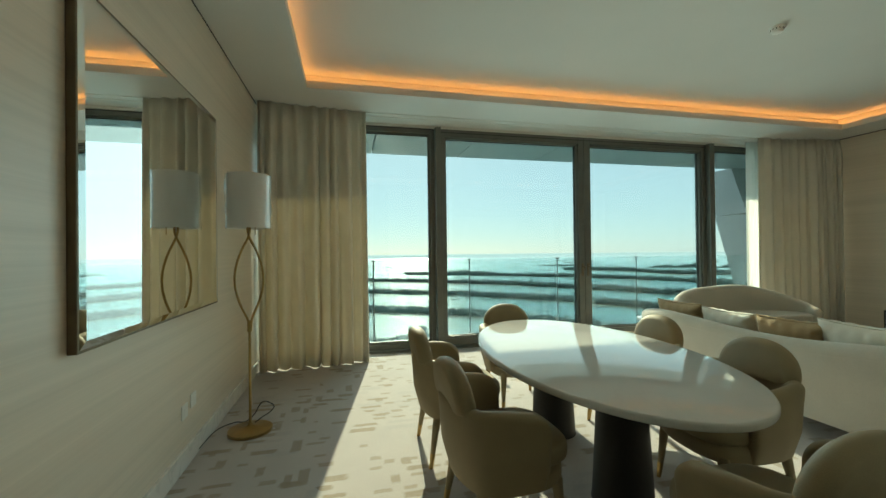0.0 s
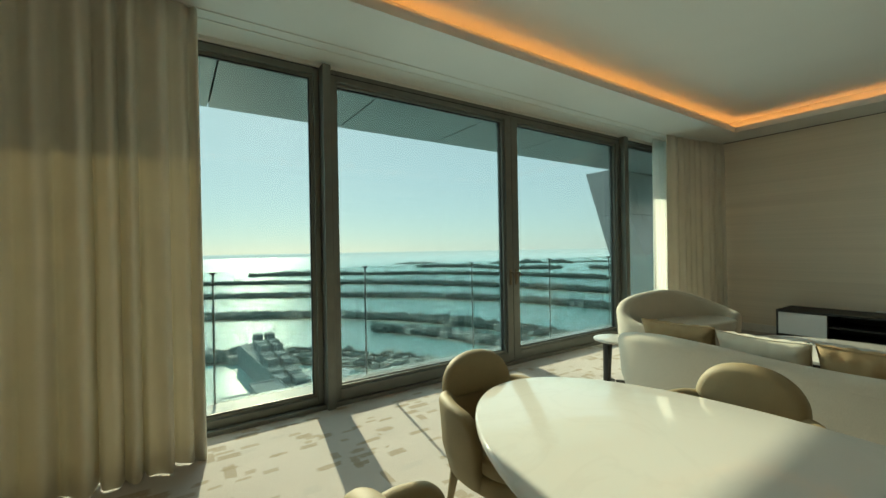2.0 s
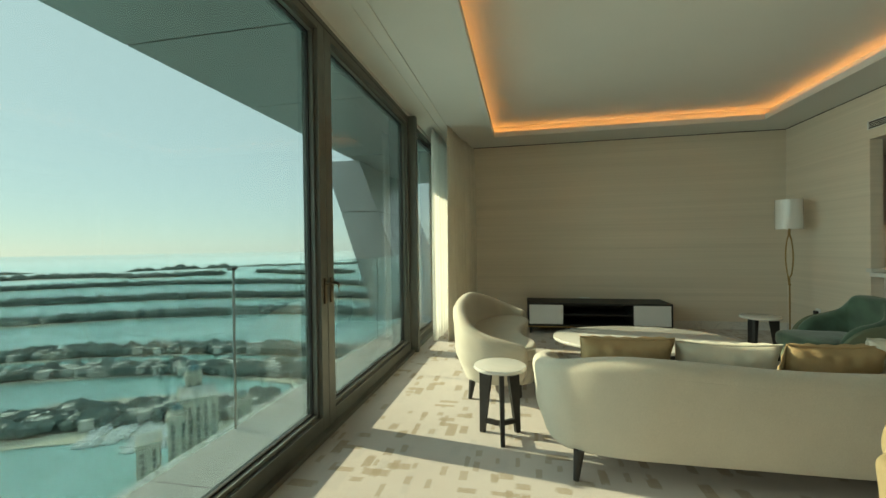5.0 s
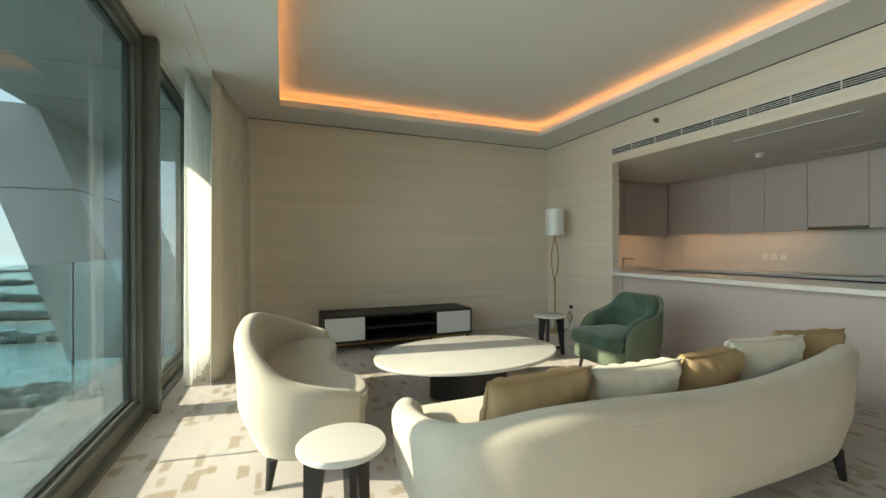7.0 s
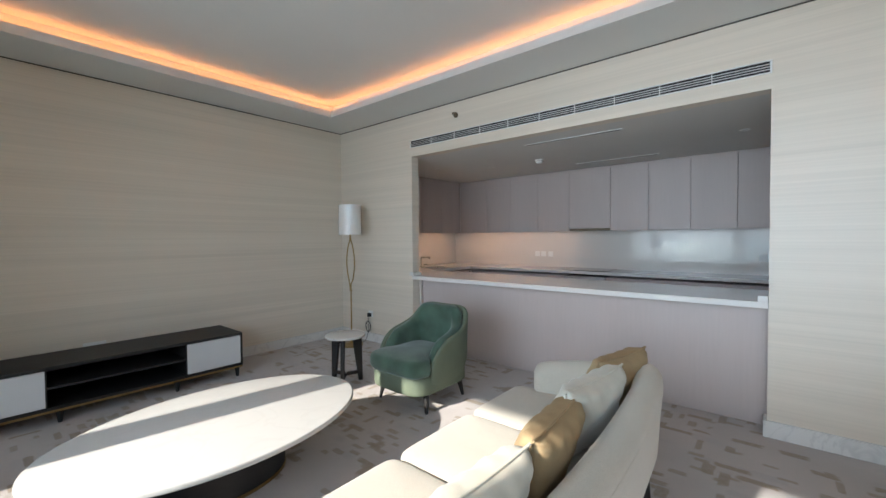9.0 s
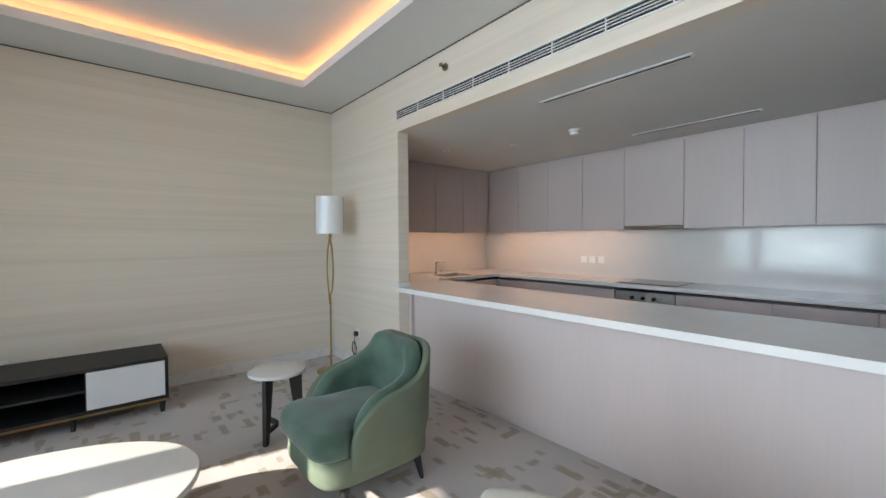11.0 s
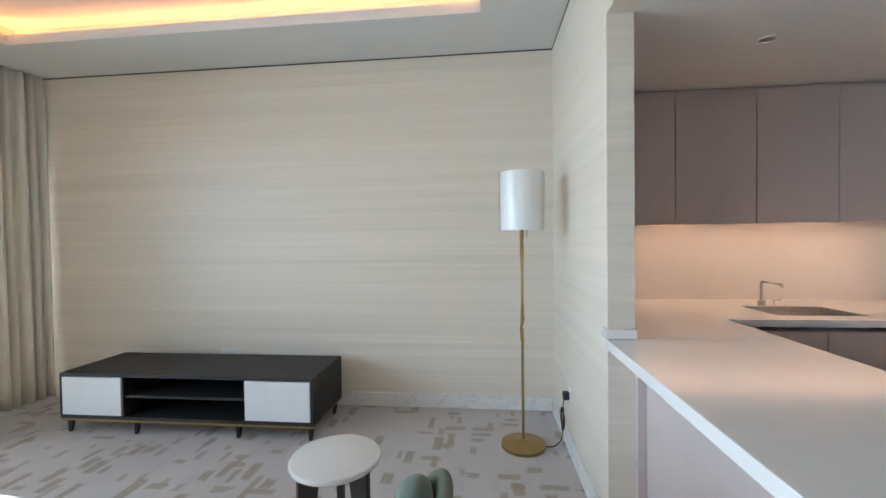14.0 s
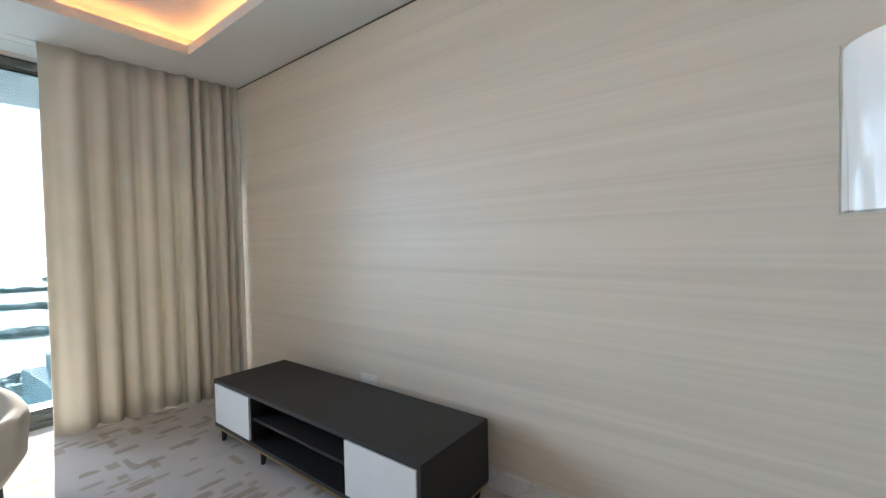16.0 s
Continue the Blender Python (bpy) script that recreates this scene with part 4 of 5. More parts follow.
# bar
structure("bar_front", block(3.511, 6.93, -0.33, -0.16, 0.08, 0.899), CABINET, "taupe veneer front panel of the breakfast bar", "panel")
structure("bar_side", block(6.932, 6.985, -0.33, -0.121, 0.0, 0.899), CABINET, "taupe veneer end panel of the breakfast bar", "panel")
structure("bar_plinth", block(3.511, 6.93, -0.33, -0.20, 0.0, 0.08), CABINET, "recessed plinth of the breakfast bar", "plinth")
wt = thing("worktop", 5.9, -1.2, 0.92, 0, "continuous white quartz worktop around the kitchen", "worktop")
part("bar_slab", block(3.511 - 5.9, 6.958 - 5.9, -0.78 + 1.2, 0.014 + 1.2, -0.02, 0.025, bevel=0.003), QUARTZ, wt)
part("bar_slab", block(6.9585 - 5.9, 7.56 - 5.9, -0.78 + 1.2, -0.1215 + 1.2, -0.02, 0.025), QUARTZ, wt)
part("side_slab", block(7.561 - 5.9, 7.70 - 5.9, -2.05 + 1.2, -0.1215 + 1.2, -0.04, 0.0), QUARTZ, wt)
part("side_slab", block(8.06 - 5.9, 8.387 - 5.9, -2.05 + 1.2, -0.1215 + 1.2, -0.04, 0.0), QUARTZ, wt)
part("side_slab", block(7.70 - 5.9, 8.06 - 5.9, -2.05 + 1.2, -1.74 + 1.2, -0.04, 0.0), QUARTZ, wt)
part("side_slab", block(7.70 - 5.9, 8.06 - 5.9, -1.22 + 1.2, -0.1215 + 1.2, -0.04, 0.0), QUARTZ, wt)
part("back_slab", block(2.13 - 5.9, 8.387 - 5.9, -2.687 + 1.2, -2.051 + 1.2, -0.04, 0.0), QUARTZ, wt)
for x0, x1 in ((6.93, 7.0), (3.512, 3.57)):
    part("upstand", block(x0 - 5.9, x1 - 5.9, -0.10 + 1.2 if x0 < 5 else -0.119 + 1.2, 0.017 + 1.2, 0.026, 0.068, bevel=0.004), QUARTZ, wt)
# lower cabinets
LX = (2.15, 2.75, 3.35, 3.95, 4.55, 5.29, 5.90, 6.5, 7.1, 7.56)


def cabinet(name, x0, x1, y0, y1, z0, z1, front, label, doors=1):
    """Cabinet unit; front is the side that carries its door: 'y+' or 'x-'."""
    c = thing(name, (x0 + x1) / 2, (y0 + y1) / 2, z0, 0, label, "cabinet", "kitchen " + name.replace("_", " ") + "s")
    a, b, h = (x1 - x0) / 2, (y1 - y0) / 2, z1 - z0
    if front == "y+":
        part("body", block(-a + 0.001, a - 0.001, -b, b - 0.02, 0.025, h), CABINET, c)
        part("door", block(-a + 0.0025, a - 0.0025, b - 0.018, b, 0.002, h - 0.002, bevel=0.0015), CABINET, c)
    else:
        part("body", block(-a + 0.02, a, -b + 0.001, b - 0.001, 0.025, h), CABINET, c)
        part("door", block(-a, -a + 0.018, -b + 0.0025, b - 0.0025, 0.002, h - 0.002, bevel=0.0015), CABINET, c)
    return c


for x0, x1 in zip(LX, LX[1:]):
    if abs(x0 - 5.29) < 0.01:
        continue
    cabinet("base_cabinet", x0, x1, -2.685, -2.09, 0.10, 0.845, "y+", "taupe veneer base cabinet under the worktop")
structure("cabinet_plinth", block(2.15, 8.38, -2.685, -2.16, 0.0, 0.10), CABINET, "recessed plinth under the base cabinets", "plinth")
structure("cabinet_filler", block(7.561, 7.605, -2.13, -2.045, 0.10, 0.845), CABINET, "taupe veneer filler in the cabinet corner", "panel")
for y0, y1 in ((-2.05, -1.42), (-1.42, -0.79)):
    cabinet("base_cabinet", 7.59, 8.385, y0, y1, 0.10, 0.845, "x-", "taupe veneer base cabinet beside the sink")
UX = (2.15, 2.87, 3.355, 3.838, 4.316, 4.804, 5.295, 5.898, 6.41, 6.905, 7.40, 7.96)
for x0, x1 in zip(UX, UX[1:]):
    z0 = 1.535 if abs(x0 - 5.295) < 0.01 else 1.495
    cabinet("wall_cabinet", x0, x1, -2.685, -2.30, z0, 2.39, "y+", "taupe veneer wall cabinet above the splashback")
for y0, y1 in ((-2.30, -1.78), (-1.78, -1.27), (-1.27, -0.75), (-0.75, -0.13)):
    cabinet("wall_cabinet", 7.97, 8.385, y0, y1, 1.495, 2.39, "x-", "taupe veneer wall cabinet above the sink")
structure("cabinet_trim", block(2.15, 8.385, -2.685, -2.33, 2.392, ZK - 0.001), CABINET, "shadow-gap filler above the wall cabinets", "trim")
structure("cabinet_trim_east", block(8.0, 8.385, -2.32, -0.13, 2.392, ZK - 0.001), CABINET, "shadow-gap filler above the wall cabinets", "trim")
hd = thing("cooker_hood", 5.597, -2.45, 1.50, 0, "slim dark metal cooker hood under the wall cabinets", "cooker hood")
part("body", block(-0.295, 0.295, -0.20, 0.146, 0.0, 0.033, bevel=0.003), BRONZE, hd)
part("filter", block(-0.25, 0.25, -0.14, 0.10, -0.003, 0.0), FRAME, hd)
hb = thing("hob", 5.60, -2.38, 0.92, 0, "black glass induction hob set on the worktop", "hob")
part("glass", block(-0.30, 0.30, -0.25, 0.25, 0.001, 0.007, bevel=0.002), BLACK_GLASS, hb)
ov = thing("oven", 5.595, -2.09, 0.10, 0, "built-in stainless steel oven with three knobs", "oven")
part("body", block(-0.297, 0.297, -0.55, -0.02, 0.0, 0.745), FRAME, ov)
part("control_panel", block(-0.297, 0.297, -0.02, 0.004, 0.62, 0.742, bevel=0.002), STEEL, ov)
part("door", block(-0.297, 0.297, -0.02, 0.004, 0.02, 0.612, bevel=0.002), BLACK_GLASS, ov)
part("handle", tube([(-0.25, 0.035, 0.56), (0.25, 0.035, 0.56)], 0.009), STEEL, ov, smooth=True)
for x in (-0.11, 0.0, 0.11):
    part("knob", tube([(x, 0.004, 0.68), (x, 0.026, 0.68)], [0.020, 0.018], 20), BLACK, ov, smooth=True)
sk = thing("sink", 7.88, -1.48, 0.92, 0, "stainless steel sink set into the worktop", "sink")
bm = bmesh.new()
for a in ((-0.178, -0.17, -0.258, 0.258), (0.17, 0.178, -0.258, 0.258), (-0.17, 0.17, -0.258, -0.25), (-0.17, 0.17, 0.25, 0.258)):
    box(bm, *a, -0.18, -0.002)
box(bm, -0.178, 0.178, -0.258, 0.258, -0.19, -0.18)
part("bowl", bm, STEEL, sk)
tp = thing("tap", 8.12, -1.40, 0.92, 0, "square-necked chrome kitchen tap", "tap")
part("spout", tube([(0, 0, 0), (0, 0, 0.155), (-0.012, 0, 0.165), (-0.20, 0, 0.165), (-0.20, 0, 0.145)], 0.011, 12), STEEL, tp, smooth=True)
part("base", lathe([(0.024, 0), (0.024, 0.03), (0.018, 0.034)], 24), STEEL, tp, smooth=True)
part("lever", tube([(0, -0.08, 0.0), (0, -0.08, 0.04), (-0.06, -0.08, 0.045)], 0.009, 10), STEEL, tp, smooth=True)
tagged(finish(block(5.95, 7.95, -2.40, -2.37, 1.512, 1.517), "led_strip", KITCHEN_LED), "warm LED strip under the wall cabinets", "LED strip", "kitchen lights")
tagged(finish(block(8.06, 8.09, -2.25, -0.2, 1.512, 1.517), "led_strip", KITCHEN_LED), "warm LED strip under the wall cabinets", "LED strip", "kitchen lights")
for y0 in (-0.395, -1.89):
    sl = thing("slot_diffuser", 5.10, y0, ZK, 0, "slim white slot diffuser in the kitchen ceiling", "slot diffuser", "kitchen slot diffusers")
    part("frame", block(-0.51, 0.51, -0.03, 0.03, -0.006, 0.0, bevel=0.002), WHITE, sl)
    part("slot", block(-0.49, 0.49, -0.008, 0.008, -0.0075, -0.006), BLACK, sl)
for x, y in ((6.625, -1.29), (3.72, -1.22), (7.3, -0.9)):
    dl = thing("downlight", x, y, ZK, 0, "small recessed ceiling spotlight, unlit", "downlight", "kitchen downlights")
    part("ring", lathe([(0.045, 0.0), (0.045, -0.004), (0.034, -0.006), (0.032, -0.001)], 28), WHITE, dl, smooth=True)
    part("lens", lathe([(0.030, -0.001), (0.029, -0.003)], 24), STEEL, dl)
for x, n in ((6.61, 1), (6.50, 1), (6.37, 1), (3.60, 1)):
    wall_plate("wall_socket", pose(x, -2.688, 1.13, 0, 0, 180), n, "white socket plate on the splashback", "socket")
# plug and cable of the corner lamp, cable of the lamp by the mirror
pl = thing("lamp_cable", 7.77, 0.03, 0.36, 0, "black lamp plug with a coiled black cable", "cable", "lamp cables")
part("plug", block(-0.022, 0.022, -0.018, 0.022, -0.02, 0.03, bevel=0.006), BLACK, pl)
coil = [(0.0, 0.012, -0.02), (0.005, 0.02, -0.07)] + [(0.045 * math.sin(k * 0.75), 0.02 + 0.004 * (k % 3), -0.15 - 0.075 * math.cos(k * 0.75)) for k in range(26)] + [(0.02, 0.03, -0.30), (0.01, 0.08, -0.345), (0.02, 0.17, -0.35)]
part("cable", tube(spline(coil, 150), 0.0035, 6), BLACK, pl, smooth=True)
p2 = thing("lamp_cable", 0.27, 3.08, 0.0, 0, "loose loop of dark lamp cable on the carpet", "cable", "lamp cables")
loop = [(0.02, 0.12, 0.03), (0.06, 0.16, 0.05), (0.12, 0.10, 0.10), (0.17, 0.02, 0.17), (0.14, -0.02, 0.22), (0.08, 0.04, 0.20), (0.02, 0.10, 0.10), (-0.06, 0.18, 0.02), (-0.15, 0.22, 0.006), (-0.24, 0.10, 0.006), (-0.25, -0.2, 0.02)]
part("cable", tube(spline(loop, 80), 0.0035, 6), BLACK, p2, smooth=True)

# ---- the sea, islands and the town far below ----
H = 170.0


def far(az, R):
    """Point on the sea at azimuth az (degrees clockwise from +y) and true distance R; far water is drawn in towards the eye along its sight line."""
    r = R if R < 2500 else 2500 + 2200 * (1 - math.exp(-(R - 2500) / 2600))
    s = r / R
    a = radians(az)
    return (4 + r * math.sin(a), 4 + r * math.cos(a), 1.3 - (H + 1.3) * s)


SEA = material("sea water", (0.34, 0.55, 0.52), 0.30, vary=0.2, vscale=0.004)
_n, _l = SEA.node_tree.nodes, SEA.node_tree.links
_g, _t, _bp = _n.new("ShaderNodeNewGeometry"), _n.new("ShaderNodeTexNoise"), _n.new("ShaderNodeBump")
_t.inputs["Scale"].default_value, _t.inputs["Detail"].default_value = 0.12, 6
_bp.inputs["Strength"].default_value, _bp.inputs["Distance"].default_value = 0.06, 1.0
_l.new(_g.outputs["Position"], _t.inputs["Vector"])
_l.new(_t.outputs["Fac"], _bp.inputs["Height"])
_l.new(_bp.outputs[0], _n["Principled BSDF"].inputs["Normal"])
bm = bmesh.new()
RR = [20, 100, 200, 350, 500, 700, 900, 1200, 1600, 2000, 2500]
rings(bm, [[far(a, R) for a in range(0, 360, 4)] for R in RR], caps=False)
tagged(finish(bm, "water", SEA, None, "", True, 180), "calm turquoise lagoon between the islands", "sea", "", "structure")
# plain open sea backdrop out to the horizon; haze painted as a glow, paling upwards
HAZE = bpy.data.materials.new("far sea with painted haze")
HAZE.use_nodes = True
_n, _l = HAZE.node_tree.nodes, HAZE.node_tree.links
_b = _n["Principled BSDF"]
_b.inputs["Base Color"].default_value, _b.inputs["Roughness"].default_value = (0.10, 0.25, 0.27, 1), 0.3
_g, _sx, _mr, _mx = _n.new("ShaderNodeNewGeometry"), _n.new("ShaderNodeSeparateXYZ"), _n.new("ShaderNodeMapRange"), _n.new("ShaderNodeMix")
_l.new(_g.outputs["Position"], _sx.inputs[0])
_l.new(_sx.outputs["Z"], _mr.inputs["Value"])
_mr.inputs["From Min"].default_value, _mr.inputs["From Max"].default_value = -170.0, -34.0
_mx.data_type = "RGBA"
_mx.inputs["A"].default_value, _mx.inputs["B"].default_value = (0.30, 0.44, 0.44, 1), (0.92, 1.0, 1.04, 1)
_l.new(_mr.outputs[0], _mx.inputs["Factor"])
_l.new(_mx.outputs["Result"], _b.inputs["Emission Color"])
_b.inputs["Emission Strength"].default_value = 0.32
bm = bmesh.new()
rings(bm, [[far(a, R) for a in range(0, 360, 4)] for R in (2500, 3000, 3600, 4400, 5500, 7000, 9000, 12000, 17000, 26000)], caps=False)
tagged(finish(bm, "backdrop", HAZE, None, "", True, 180), "open sea with painted glowing haze, fading into the sky", "sea", "", "structure")
SAND = material("beach sand", (0.70, 0.64, 0.50), 0.9, vary=0.2, vscale=0.03)
# island ground and foliage are lightened to carry distance haze in their colour
ISLE = material("island ground", (0.40, 0.39, 0.32), 0.9, vary=0.3, vscale=0.02)
HAZY_FOLIAGE = material("haze-paled far foliage", (0.23, 0.28, 0.25), 0.9, vary=0.35, vscale=0.02)
VILLA = material("villa plaster", (0.60, 0.58, 0.52), 0.8, vary=0.3, vscale=0.05)
translucent(HAZY_FOLIAGE, (0.18, 0.22, 0.18), 0.3)
ICO = [(0, 0, -1), (0.72, -0.53, -0.45), (-0.28, -0.85, -0.45), (-0.89, 0, -0.45), (-0.28, 0.85, -0.45), (0.72, 0.53, -0.45), (0.28, -0.85, 0.45), (-0.72, -0.53, 0.45), (-0.72, 0.53, 0.45), (0.28, 0.85, 0.45), (0.89, 0, 0.45), (0, 0, 1)]
ICOF = [(0, 1, 2), (1, 0, 5), (0, 2, 3), (0, 3, 4), (0, 4, 5), (1, 5, 10), (2, 1, 6), (3, 2, 7), (4, 3, 8), (5, 4, 9), (1, 10, 6), (2, 6, 7), (3, 7, 8), (4, 8, 9), (5, 9, 10), (6, 10, 11), (7, 6, 11), (8, 7, 11), (9, 8, 11), (10, 9, 11)]
CUBE = [(-1, -1, 0), (1, -1, 0), (1, 1, 0), (-1, 1, 0), (-1, -1, 1), (1, -1, 1), (1, 1, 1), (-1, 1, 1)]
CUBEF = [(4, 5, 6, 7), (0, 1, 5, 4), (1, 2, 6, 5), (2, 3, 7, 6), (3, 0, 4, 7)]


def scatter(name, mat, shape, faces, items, label, category):
    """Many small lumps in one mesh. items: (x, y, z, sx, sy, sz, turn)."""
    vs, fs = [], []
    for x, y, z, a, b, c, t in items:
        o = len(vs)
        ct_, st_ = math.cos(t), math.sin(t)
        vs += [(x + p[0] * a * ct_ - p[1] * b * st_, y + p[0] * a * st_ + p[1] * b * ct_, z + p[2] * c) for p in shape]
        fs += [tuple(o + i for i in f) for f in faces]
    me = bpy.data.meshes.new(name)
    me.from_pydata(vs, [], fs)
    me.materials.append(mat)
    return tagged(new(name, me), label, category, "", "stuff")


rnd = random.Random(7)
# (nearest distance, azimuth range, breadth, bend)
STRIPS = ((690, -40, 92, 70, 0.03), (905, 24, 95, 60, 0.03), (1090, -45, 92, 62, -0.03), (1680, -8, 96, 66, 0.04), (2320, -30, 98, 110, -0.03), (3100, 8, 100, 90, 0.03), (4300, 30, 50, 220, 0.02), (4500, 54, 66, 200, 0.02))
trees, homes = [], []
for k, (R0, a0, a1, wd, bend) in enumerate(STRIPS):
    top, beach = [[], []], [[], []]
    for i in range(61):
        f = i / 60
        az = a0 + (a1 - a0) * f
        e = math.sin(math.pi * f) ** 0.35
        R = R0 * max(0.55, 1 - 0.0068 * (az - 10)) * (1 + bend * math.sin(2.2 * f * math.pi + k)) * (1 + 0.012 * math.sin(9 * f + 2 * k))
        w = wd * e * (0.8 + 0.2 * math.sin(13 * f + k))
        for lst, g, dz in ((beach, 1.9, 0.7), (top, 1.0, 1.6)):
            for s_, q in ((0, R - w * g / 2), (1, R + w * g / 2)):
                p = far(az, q)
                lst[s_].append((p[0], p[1], p[2] + dz))
    for lst, mt, nm in ((beach, SAND, "island_beach"), (top, ISLE, "island")):
        bm = bmesh.new()
        rings(bm, [lst[0], lst[1]], closed=False, caps=False)
        tagged(finish(bm, nm, mt), "long curved sand island in the sea" if nm == "island_beach" else "flat green ground of a curved island", "island", "curved islands")
    n = int(90 * (a1 - a0) / 60 * min(R0, 1600) / 500)
    for i in range(n * 9):
        f = rnd.random()
        az = a0 + (a1 - a0) * f
        e = math.sin(math.pi * f) ** 0.35
        R = R0 * max(0.55, 1 - 0.0068 * (az - 10)) * (1 + bend * math.sin(2.2 * f * math.pi + k)) * (1 + 0.012 * math.sin(9 * f + 2 * k)) + wd * e * rnd.uniform(-0.46, 0.46)
        p = far(az, R)
        s_ = rnd.choice((2.2, 3.0, 4.0, 6.5)) * rnd.uniform(0.8, 1.3) * (1 + R0 / 3000)
        if i % 6:
            trees.append((p[0], p[1], p[2] + 2.5 + s_ * 0.5, s_ * rnd.uniform(0.9, 1.7), s_, s_ * rnd.uniform(0.6, 1.0), rnd.uniform(0, 3)))
        elif R0 < 2000:
            homes.append((p[0], p[1], p[2] + 1.5, rnd.uniform(4, 8), rnd.uniform(4, 7), rnd.uniform(6, 12), -radians(az) + rnd.uniform(-0.2, 0.2)))
hills = []
for a0, a1, R0, high in ((40.6, 43.4, 4300, 26), (43.6, 47.6, 4350, 44), (47.9, 51.6, 4350, 40), (52.0, 60.0, 4600, 14), (27.0, 33.0, 4700, 16), (62.0, 71.0, 4500, 22), (8.0, 20.0, 3300, 15)):
    for i in range(int(70 * (a1 - a0))):
        f = rnd.random()
        p = far(a0 + (a1 - a0) * f, R0 + rnd.uniform(-60, 60))
        up = high * (0.35 + 0.65 * rnd.random()) * math.sin(math.pi * f) ** 0.6 * (0.75 + 0.25 * math.sin(17 * f + a0))
        s_ = rnd.uniform(7, 14)
        hills.append((p[0], p[1], p[2] + up * 0.5, s_ * 1.5, s_ * 1.5, up * 0.5 + 3, rnd.uniform(0, 3)))
scatter("islet_woods", HAZY_FOLIAGE, ICO, ICOF, hills, "wooded islets near the horizon, colour paled for haze", "trees")
scatter("island_trees", HAZY_FOLIAGE, ICO, ICOF, trees, "dense trees along the curved islands, colour paled for haze", "trees")
scatter("island_villas", VILLA, CUBE, CUBEF, homes, "small pale villas among the island trees", "villas")
# ---- hotel blocks and tower below ----
CONC = material("hotel concrete", (0.40, 0.42, 0.40), 0.8, vary=0.2, vscale=0.1)
RIM = material("pale parapet", (0.50, 0.50, 0.46), 0.8, vary=0.1, vscale=0.1)
DARKPANE = material("far dark glazing", (0.06, 0.075, 0.08), 0.3, vary=0.3, vscale=0.2)
STONE = material("sandstone render", (0.62, 0.56, 0.45), 0.85, vary=0.15, vscale=0.06)
TEALROOF = material("blue green roof", (0.16, 0.27, 0.28), 0.5, vary=0.2, vscale=0.2)


def terrace_block(x, y, turn, w, d, z0, z1, label):
    b = thing("hotel_block", x, y, z0, turn, label, "hotel block", "stepped hotel blocks")
    h = z1 - z0
    part("wall", block(-w / 2, w / 2, -d / 2, d / 2, 0, h), CONC, b)
    for a in ((-w / 2 - 0.4, w / 2 + 0.4, -d / 2 - 0.4, -d / 2 + 0.6), (-w / 2 - 0.4, w / 2 + 0.4, d / 2 - 0.6, d / 2 + 0.4), (-w / 2 - 0.4, -w / 2 + 0.6, -d / 2 + 0.6, d / 2 - 0.6), (w / 2 - 0.6, w / 2 + 0.4, -d / 2 + 0.6, d / 2 - 0.6)):
        part("parapet", block(*a, h - 0.5, h + 0.9), RIM, b)
    for k in range(4):
        zz = h - 5 - 4.2 * k
        for i in range(3):
            xx = -w / 2 + w * (i + 0.5) / 3
            part("window", block(xx - w * 0.12, xx + w * 0.12, -d / 2 - 0.15, -d / 2 + 0.05, zz - 1.4, zz + 1.4), DARKPANE, b)
    return b


for (ax, ay), (bx, by) in (((104, 672), (88, 435)), ((121, 672), (104, 426))):
    for k in range(7):
        f = k / 6
        terrace_block(ax + (bx - ax) * f, ay + (by - ay) * f - 4, 4, 13 if k % 2 else 11, 17, -170, -125 - (3 if k % 2 else 0), "stepped grey hotel block with a pale parapet")
pod = thing("hotel_podium", 72, 400, -170, 4, "large flat-roofed hotel podium with roof plant", "podium")
part("wall", block(-36, 34, -42, 30, 0, 36), CONC, pod)
part("roof_hall", block(-12, 13, -22, 22, 36, 45), CONC, pod)
for a in ((-13, 14, -23, -21.8), (-13, 14, 21.8, 23), (-13, -11.8, -21.8, 21.8), (12.8, 14, -21.8, 21.8)):
    part("parapet", block(*a, 44, 46.5), RIM, pod)
_r = random.Random(4)
for k in range(26):
    x, y = _r.choice((-24, 24)) + _r.uniform(-8, 8), _r.uniform(-36, 22)
    part("roof_pipe", block(x - _r.uniform(3, 8), x + 2, y - 0.5, y + 0.5, 36.0, 37.0 + _r.uniform(0, 2)), RIM, pod)
hall = thing("hotel_wing", 96, 552, -170, 3.7, "long grey hotel wing under the stepped blocks", "hotel wing")
part("wall", block(-9, 17, -140, 132, 0, 30), CONC, hall)
part("parapet", block(-9.6, -8.4, -140, 132, 30.003, 32), RIM, hall)
part("parapet", block(16.4, 17.6, -140, 132, 30.003, 32), RIM, hall)


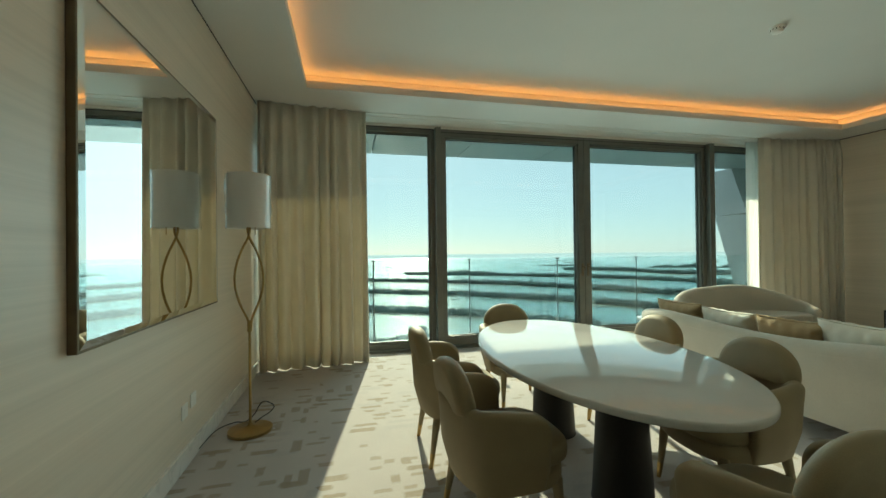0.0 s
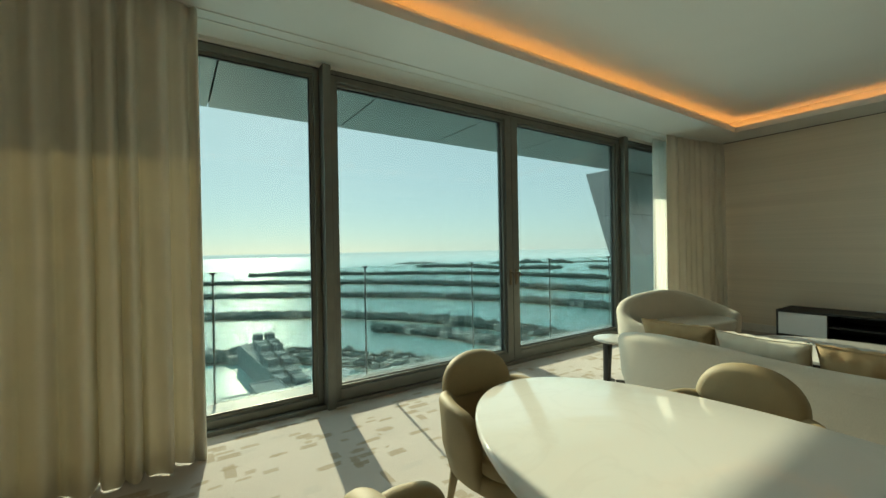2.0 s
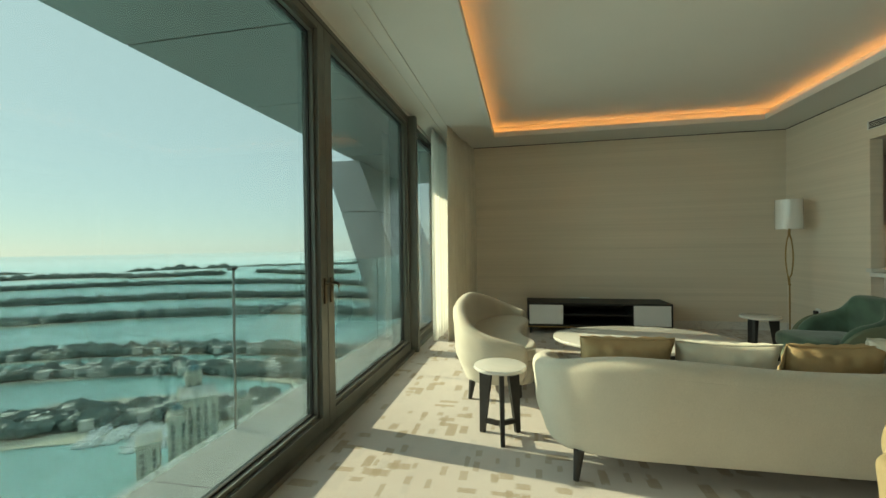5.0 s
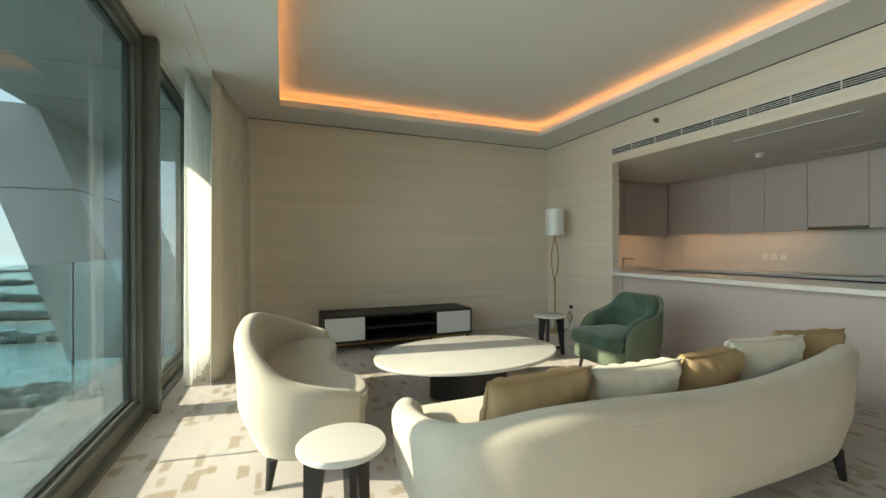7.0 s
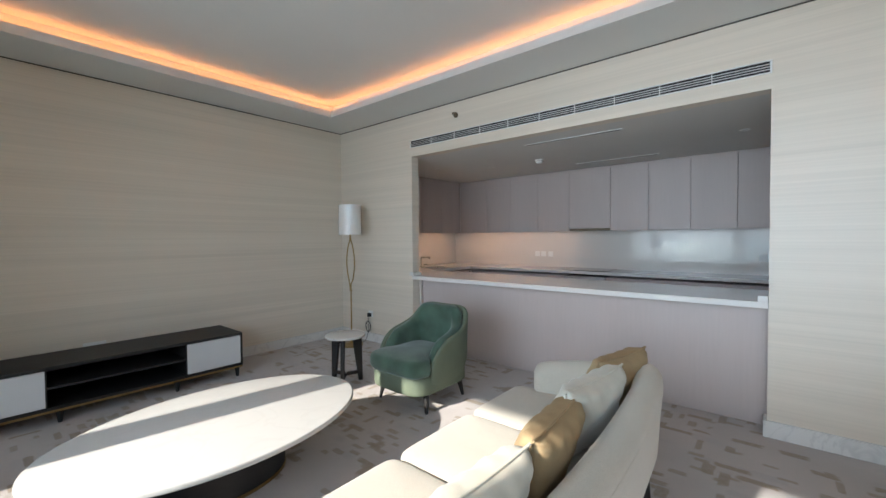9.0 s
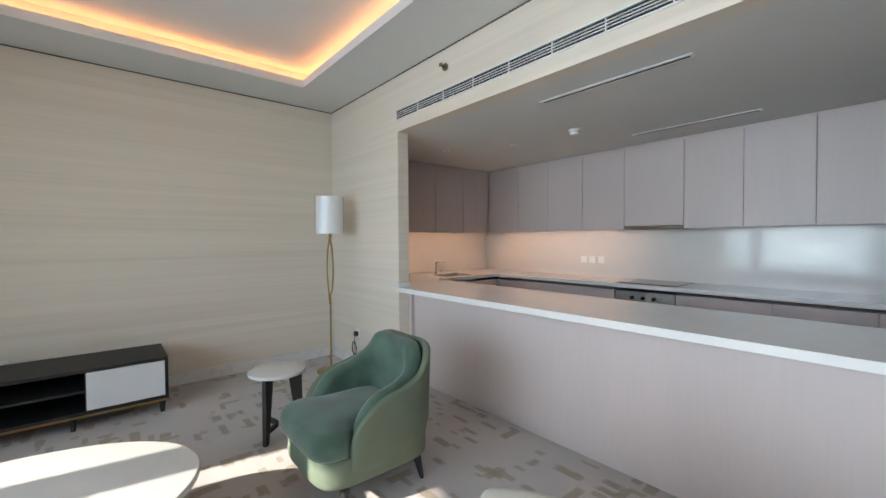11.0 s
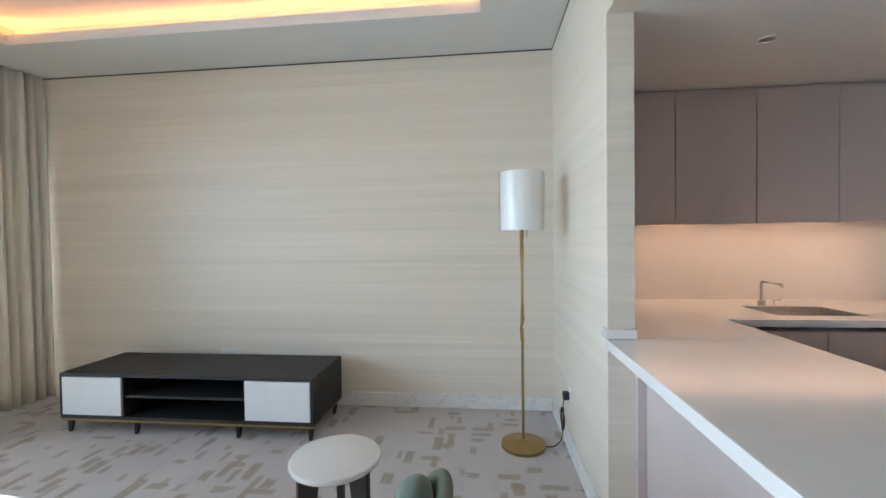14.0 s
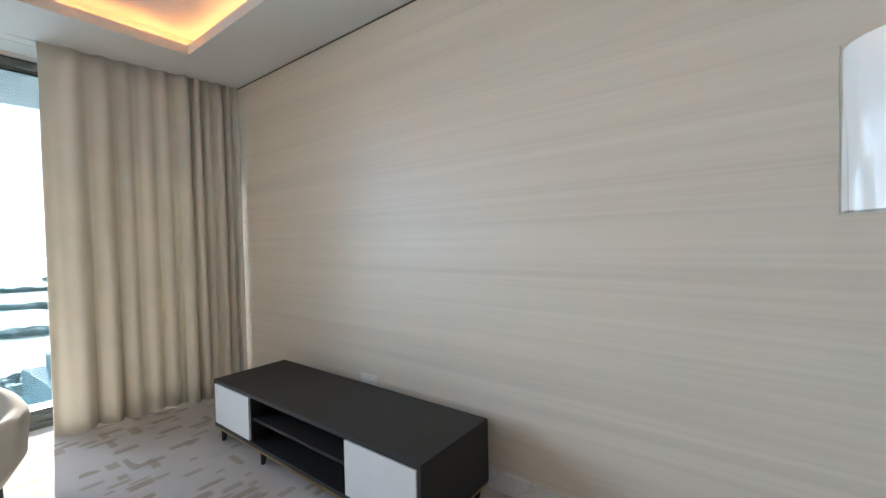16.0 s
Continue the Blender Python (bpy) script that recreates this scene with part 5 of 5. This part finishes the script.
def tower_wing(x, y, w, d, top, name, label):
    """Sandstone wing: cornices, a parapet, recessed glazing strips with balconies and single windows."""
    b = thing(name, x, y, -170, 45, label, "tower", "sandstone towers")
    h = top + 170
    part("wall", block(-w / 2, w / 2, -d / 2, d / 2, 0, h), STONE, b)
    for zz, out, tall in ((h - 3.0, 0.8, 1.3), (h - 16.5, 0.5, 0.9), (h - 1.0, 0.35, 1.9)):
        part("cornice", block(-w / 2 - out, w / 2 + out, -d / 2 - out, d / 2 + out, zz, zz + tall), STONE, b)
    part("roof", block(-w / 2 + 0.9, w / 2 - 0.9, -d / 2 + 0.9, d / 2 - 0.9, h + 0.9, h + 0.96), RIM, b)
    cols, side, rows = max(2, int(w / 4.2)), max(2, int(d / 4.2)), 14
    for r in range(rows):
        zz = h - 6.2 - r * 3.6
        for c in range(cols):
            xx = -w / 2 + w * (c + 0.5) / cols
            part("window", block(xx - 1.0, xx + 1.0, -d / 2 - 0.12, -d / 2 + 0.02, zz - 1.25, zz + 1.1), DARKPANE, b)
            if c % 2 == 0 and w > 20:
                part("balcony", block(xx - 1.6, xx + 1.6, -d / 2 - 1.3, -d / 2 - 0.121, zz - 1.7, zz - 0.7), STONE, b)
        for c in range(side):
            yy = -d / 2 + d * (c + 0.5) / side
            part("window", block(-w / 2 - 0.12, -w / 2 + 0.02, yy - 1.0, yy + 1.0, zz - 1.25, zz + 1.1), DARKPANE, b)
    return b


def dome(b, r, z):
    """Small drum and dome on a tower roof."""
    part("drum", lathe([(r * 1.05, z), (r * 1.05, z + r * 0.55), (r * 1.15, z + r * 0.56), (r * 1.15, z + r * 0.68)], 20), STONE, b, "sandstone drum")
    part("dome", lathe([(r, z + r * 0.69), (r * 0.96, z + r * 0.95), (r * 0.75, z + r * 1.35), (r * 0.4, z + r * 1.6), (r * 0.06, z + r * 1.7), (r * 0.03, z + r * 2.2)], 20), TEALROOF, b, "small blue-grey dome", smooth=True)


tower_wing(240, 226, 30, 22, -97, "apartment_tower", "broad pale sandstone tower with balconies and a flat roof")
dome(tower_wing(222, 224, 11, 11, -104, "apartment_tower", "slim pale sandstone corner turret"), 3.4, 66.9)
dome(tower_wing(252, 200, 10, 10, -104, "apartment_tower", "slim pale sandstone corner turret"), 3.2, 66.9)
dome(tower_wing(252, 240, 10, 10, -89, "apartment_tower", "sandstone tower top carrying a small grey dome"), 4.0, 81.9)
tower_wing(214, 238, 18, 12, -118, "apartment_tower", "lower pale sandstone wing beside the tower")
# marina
HULL = [(-1, -1, 0), (0.4, -1, 0), (1.3, 0, 0), (0.4, 1, 0), (-1, 1, 0), (-1, -1, 1), (0.4, -1, 1), (1.3, 0, 1.2), (0.4, 1, 1), (-1, 1, 1), (-0.7, -0.6, 1), (0.1, -0.6, 1), (0.1, 0.6, 1), (-0.7, 0.6, 1), (-0.6, -0.5, 2), (0.0, -0.5, 2), (0.0, 0.5, 2), (-0.6, 0.5, 2)]
HULLF = [(0, 1, 6, 5), (1, 2, 7, 6), (2, 3, 8, 7), (3, 4, 9, 8), (4, 0, 5, 9), (5, 6, 7, 8, 9), (10, 11, 15, 14), (11, 12, 16, 15), (12, 13, 17, 16), (13, 10, 14, 17), (14, 15, 16, 17)]
boats, decks = [], []
for cx_, cy_, n, a in ((318, 392, 26, 0.5), (330, 372, 20, 0.5), (312, 340, 22, 0.5), (392, 282, 16, 0.3), (380, 268, 14, 0.3), (176, 578, 30, 1.0), (162, 500, 34, 1.0), (185, 545, 20, 1.0)):
    for i in range(n):
        u, v = (i % (n // 2)) * 5.2 - n * 1.3, (-1 if i < n // 2 else 1) * 9
        s_ = _r.uniform(0.8, 1.3)
        boats.append((cx_ + u * math.cos(a) - v * math.sin(a), cy_ + u * math.sin(a) + v * math.cos(a), -169.8, 6.5 * s_, 2.0 * s_, 1.7 * s_, a + math.pi / 2 * (1 if v > 0 else -1)))
    decks.append((cx_, cy_, -169.8, n * 1.4, 1.4, 0.7, a))
scatter("marina_boats", WHITE, HULL, HULLF, boats, "white yachts moored in rows at the marina", "boats")
scatter("marina_piers", RIM, CUBE, CUBEF, decks, "pale floating marina piers", "piers")
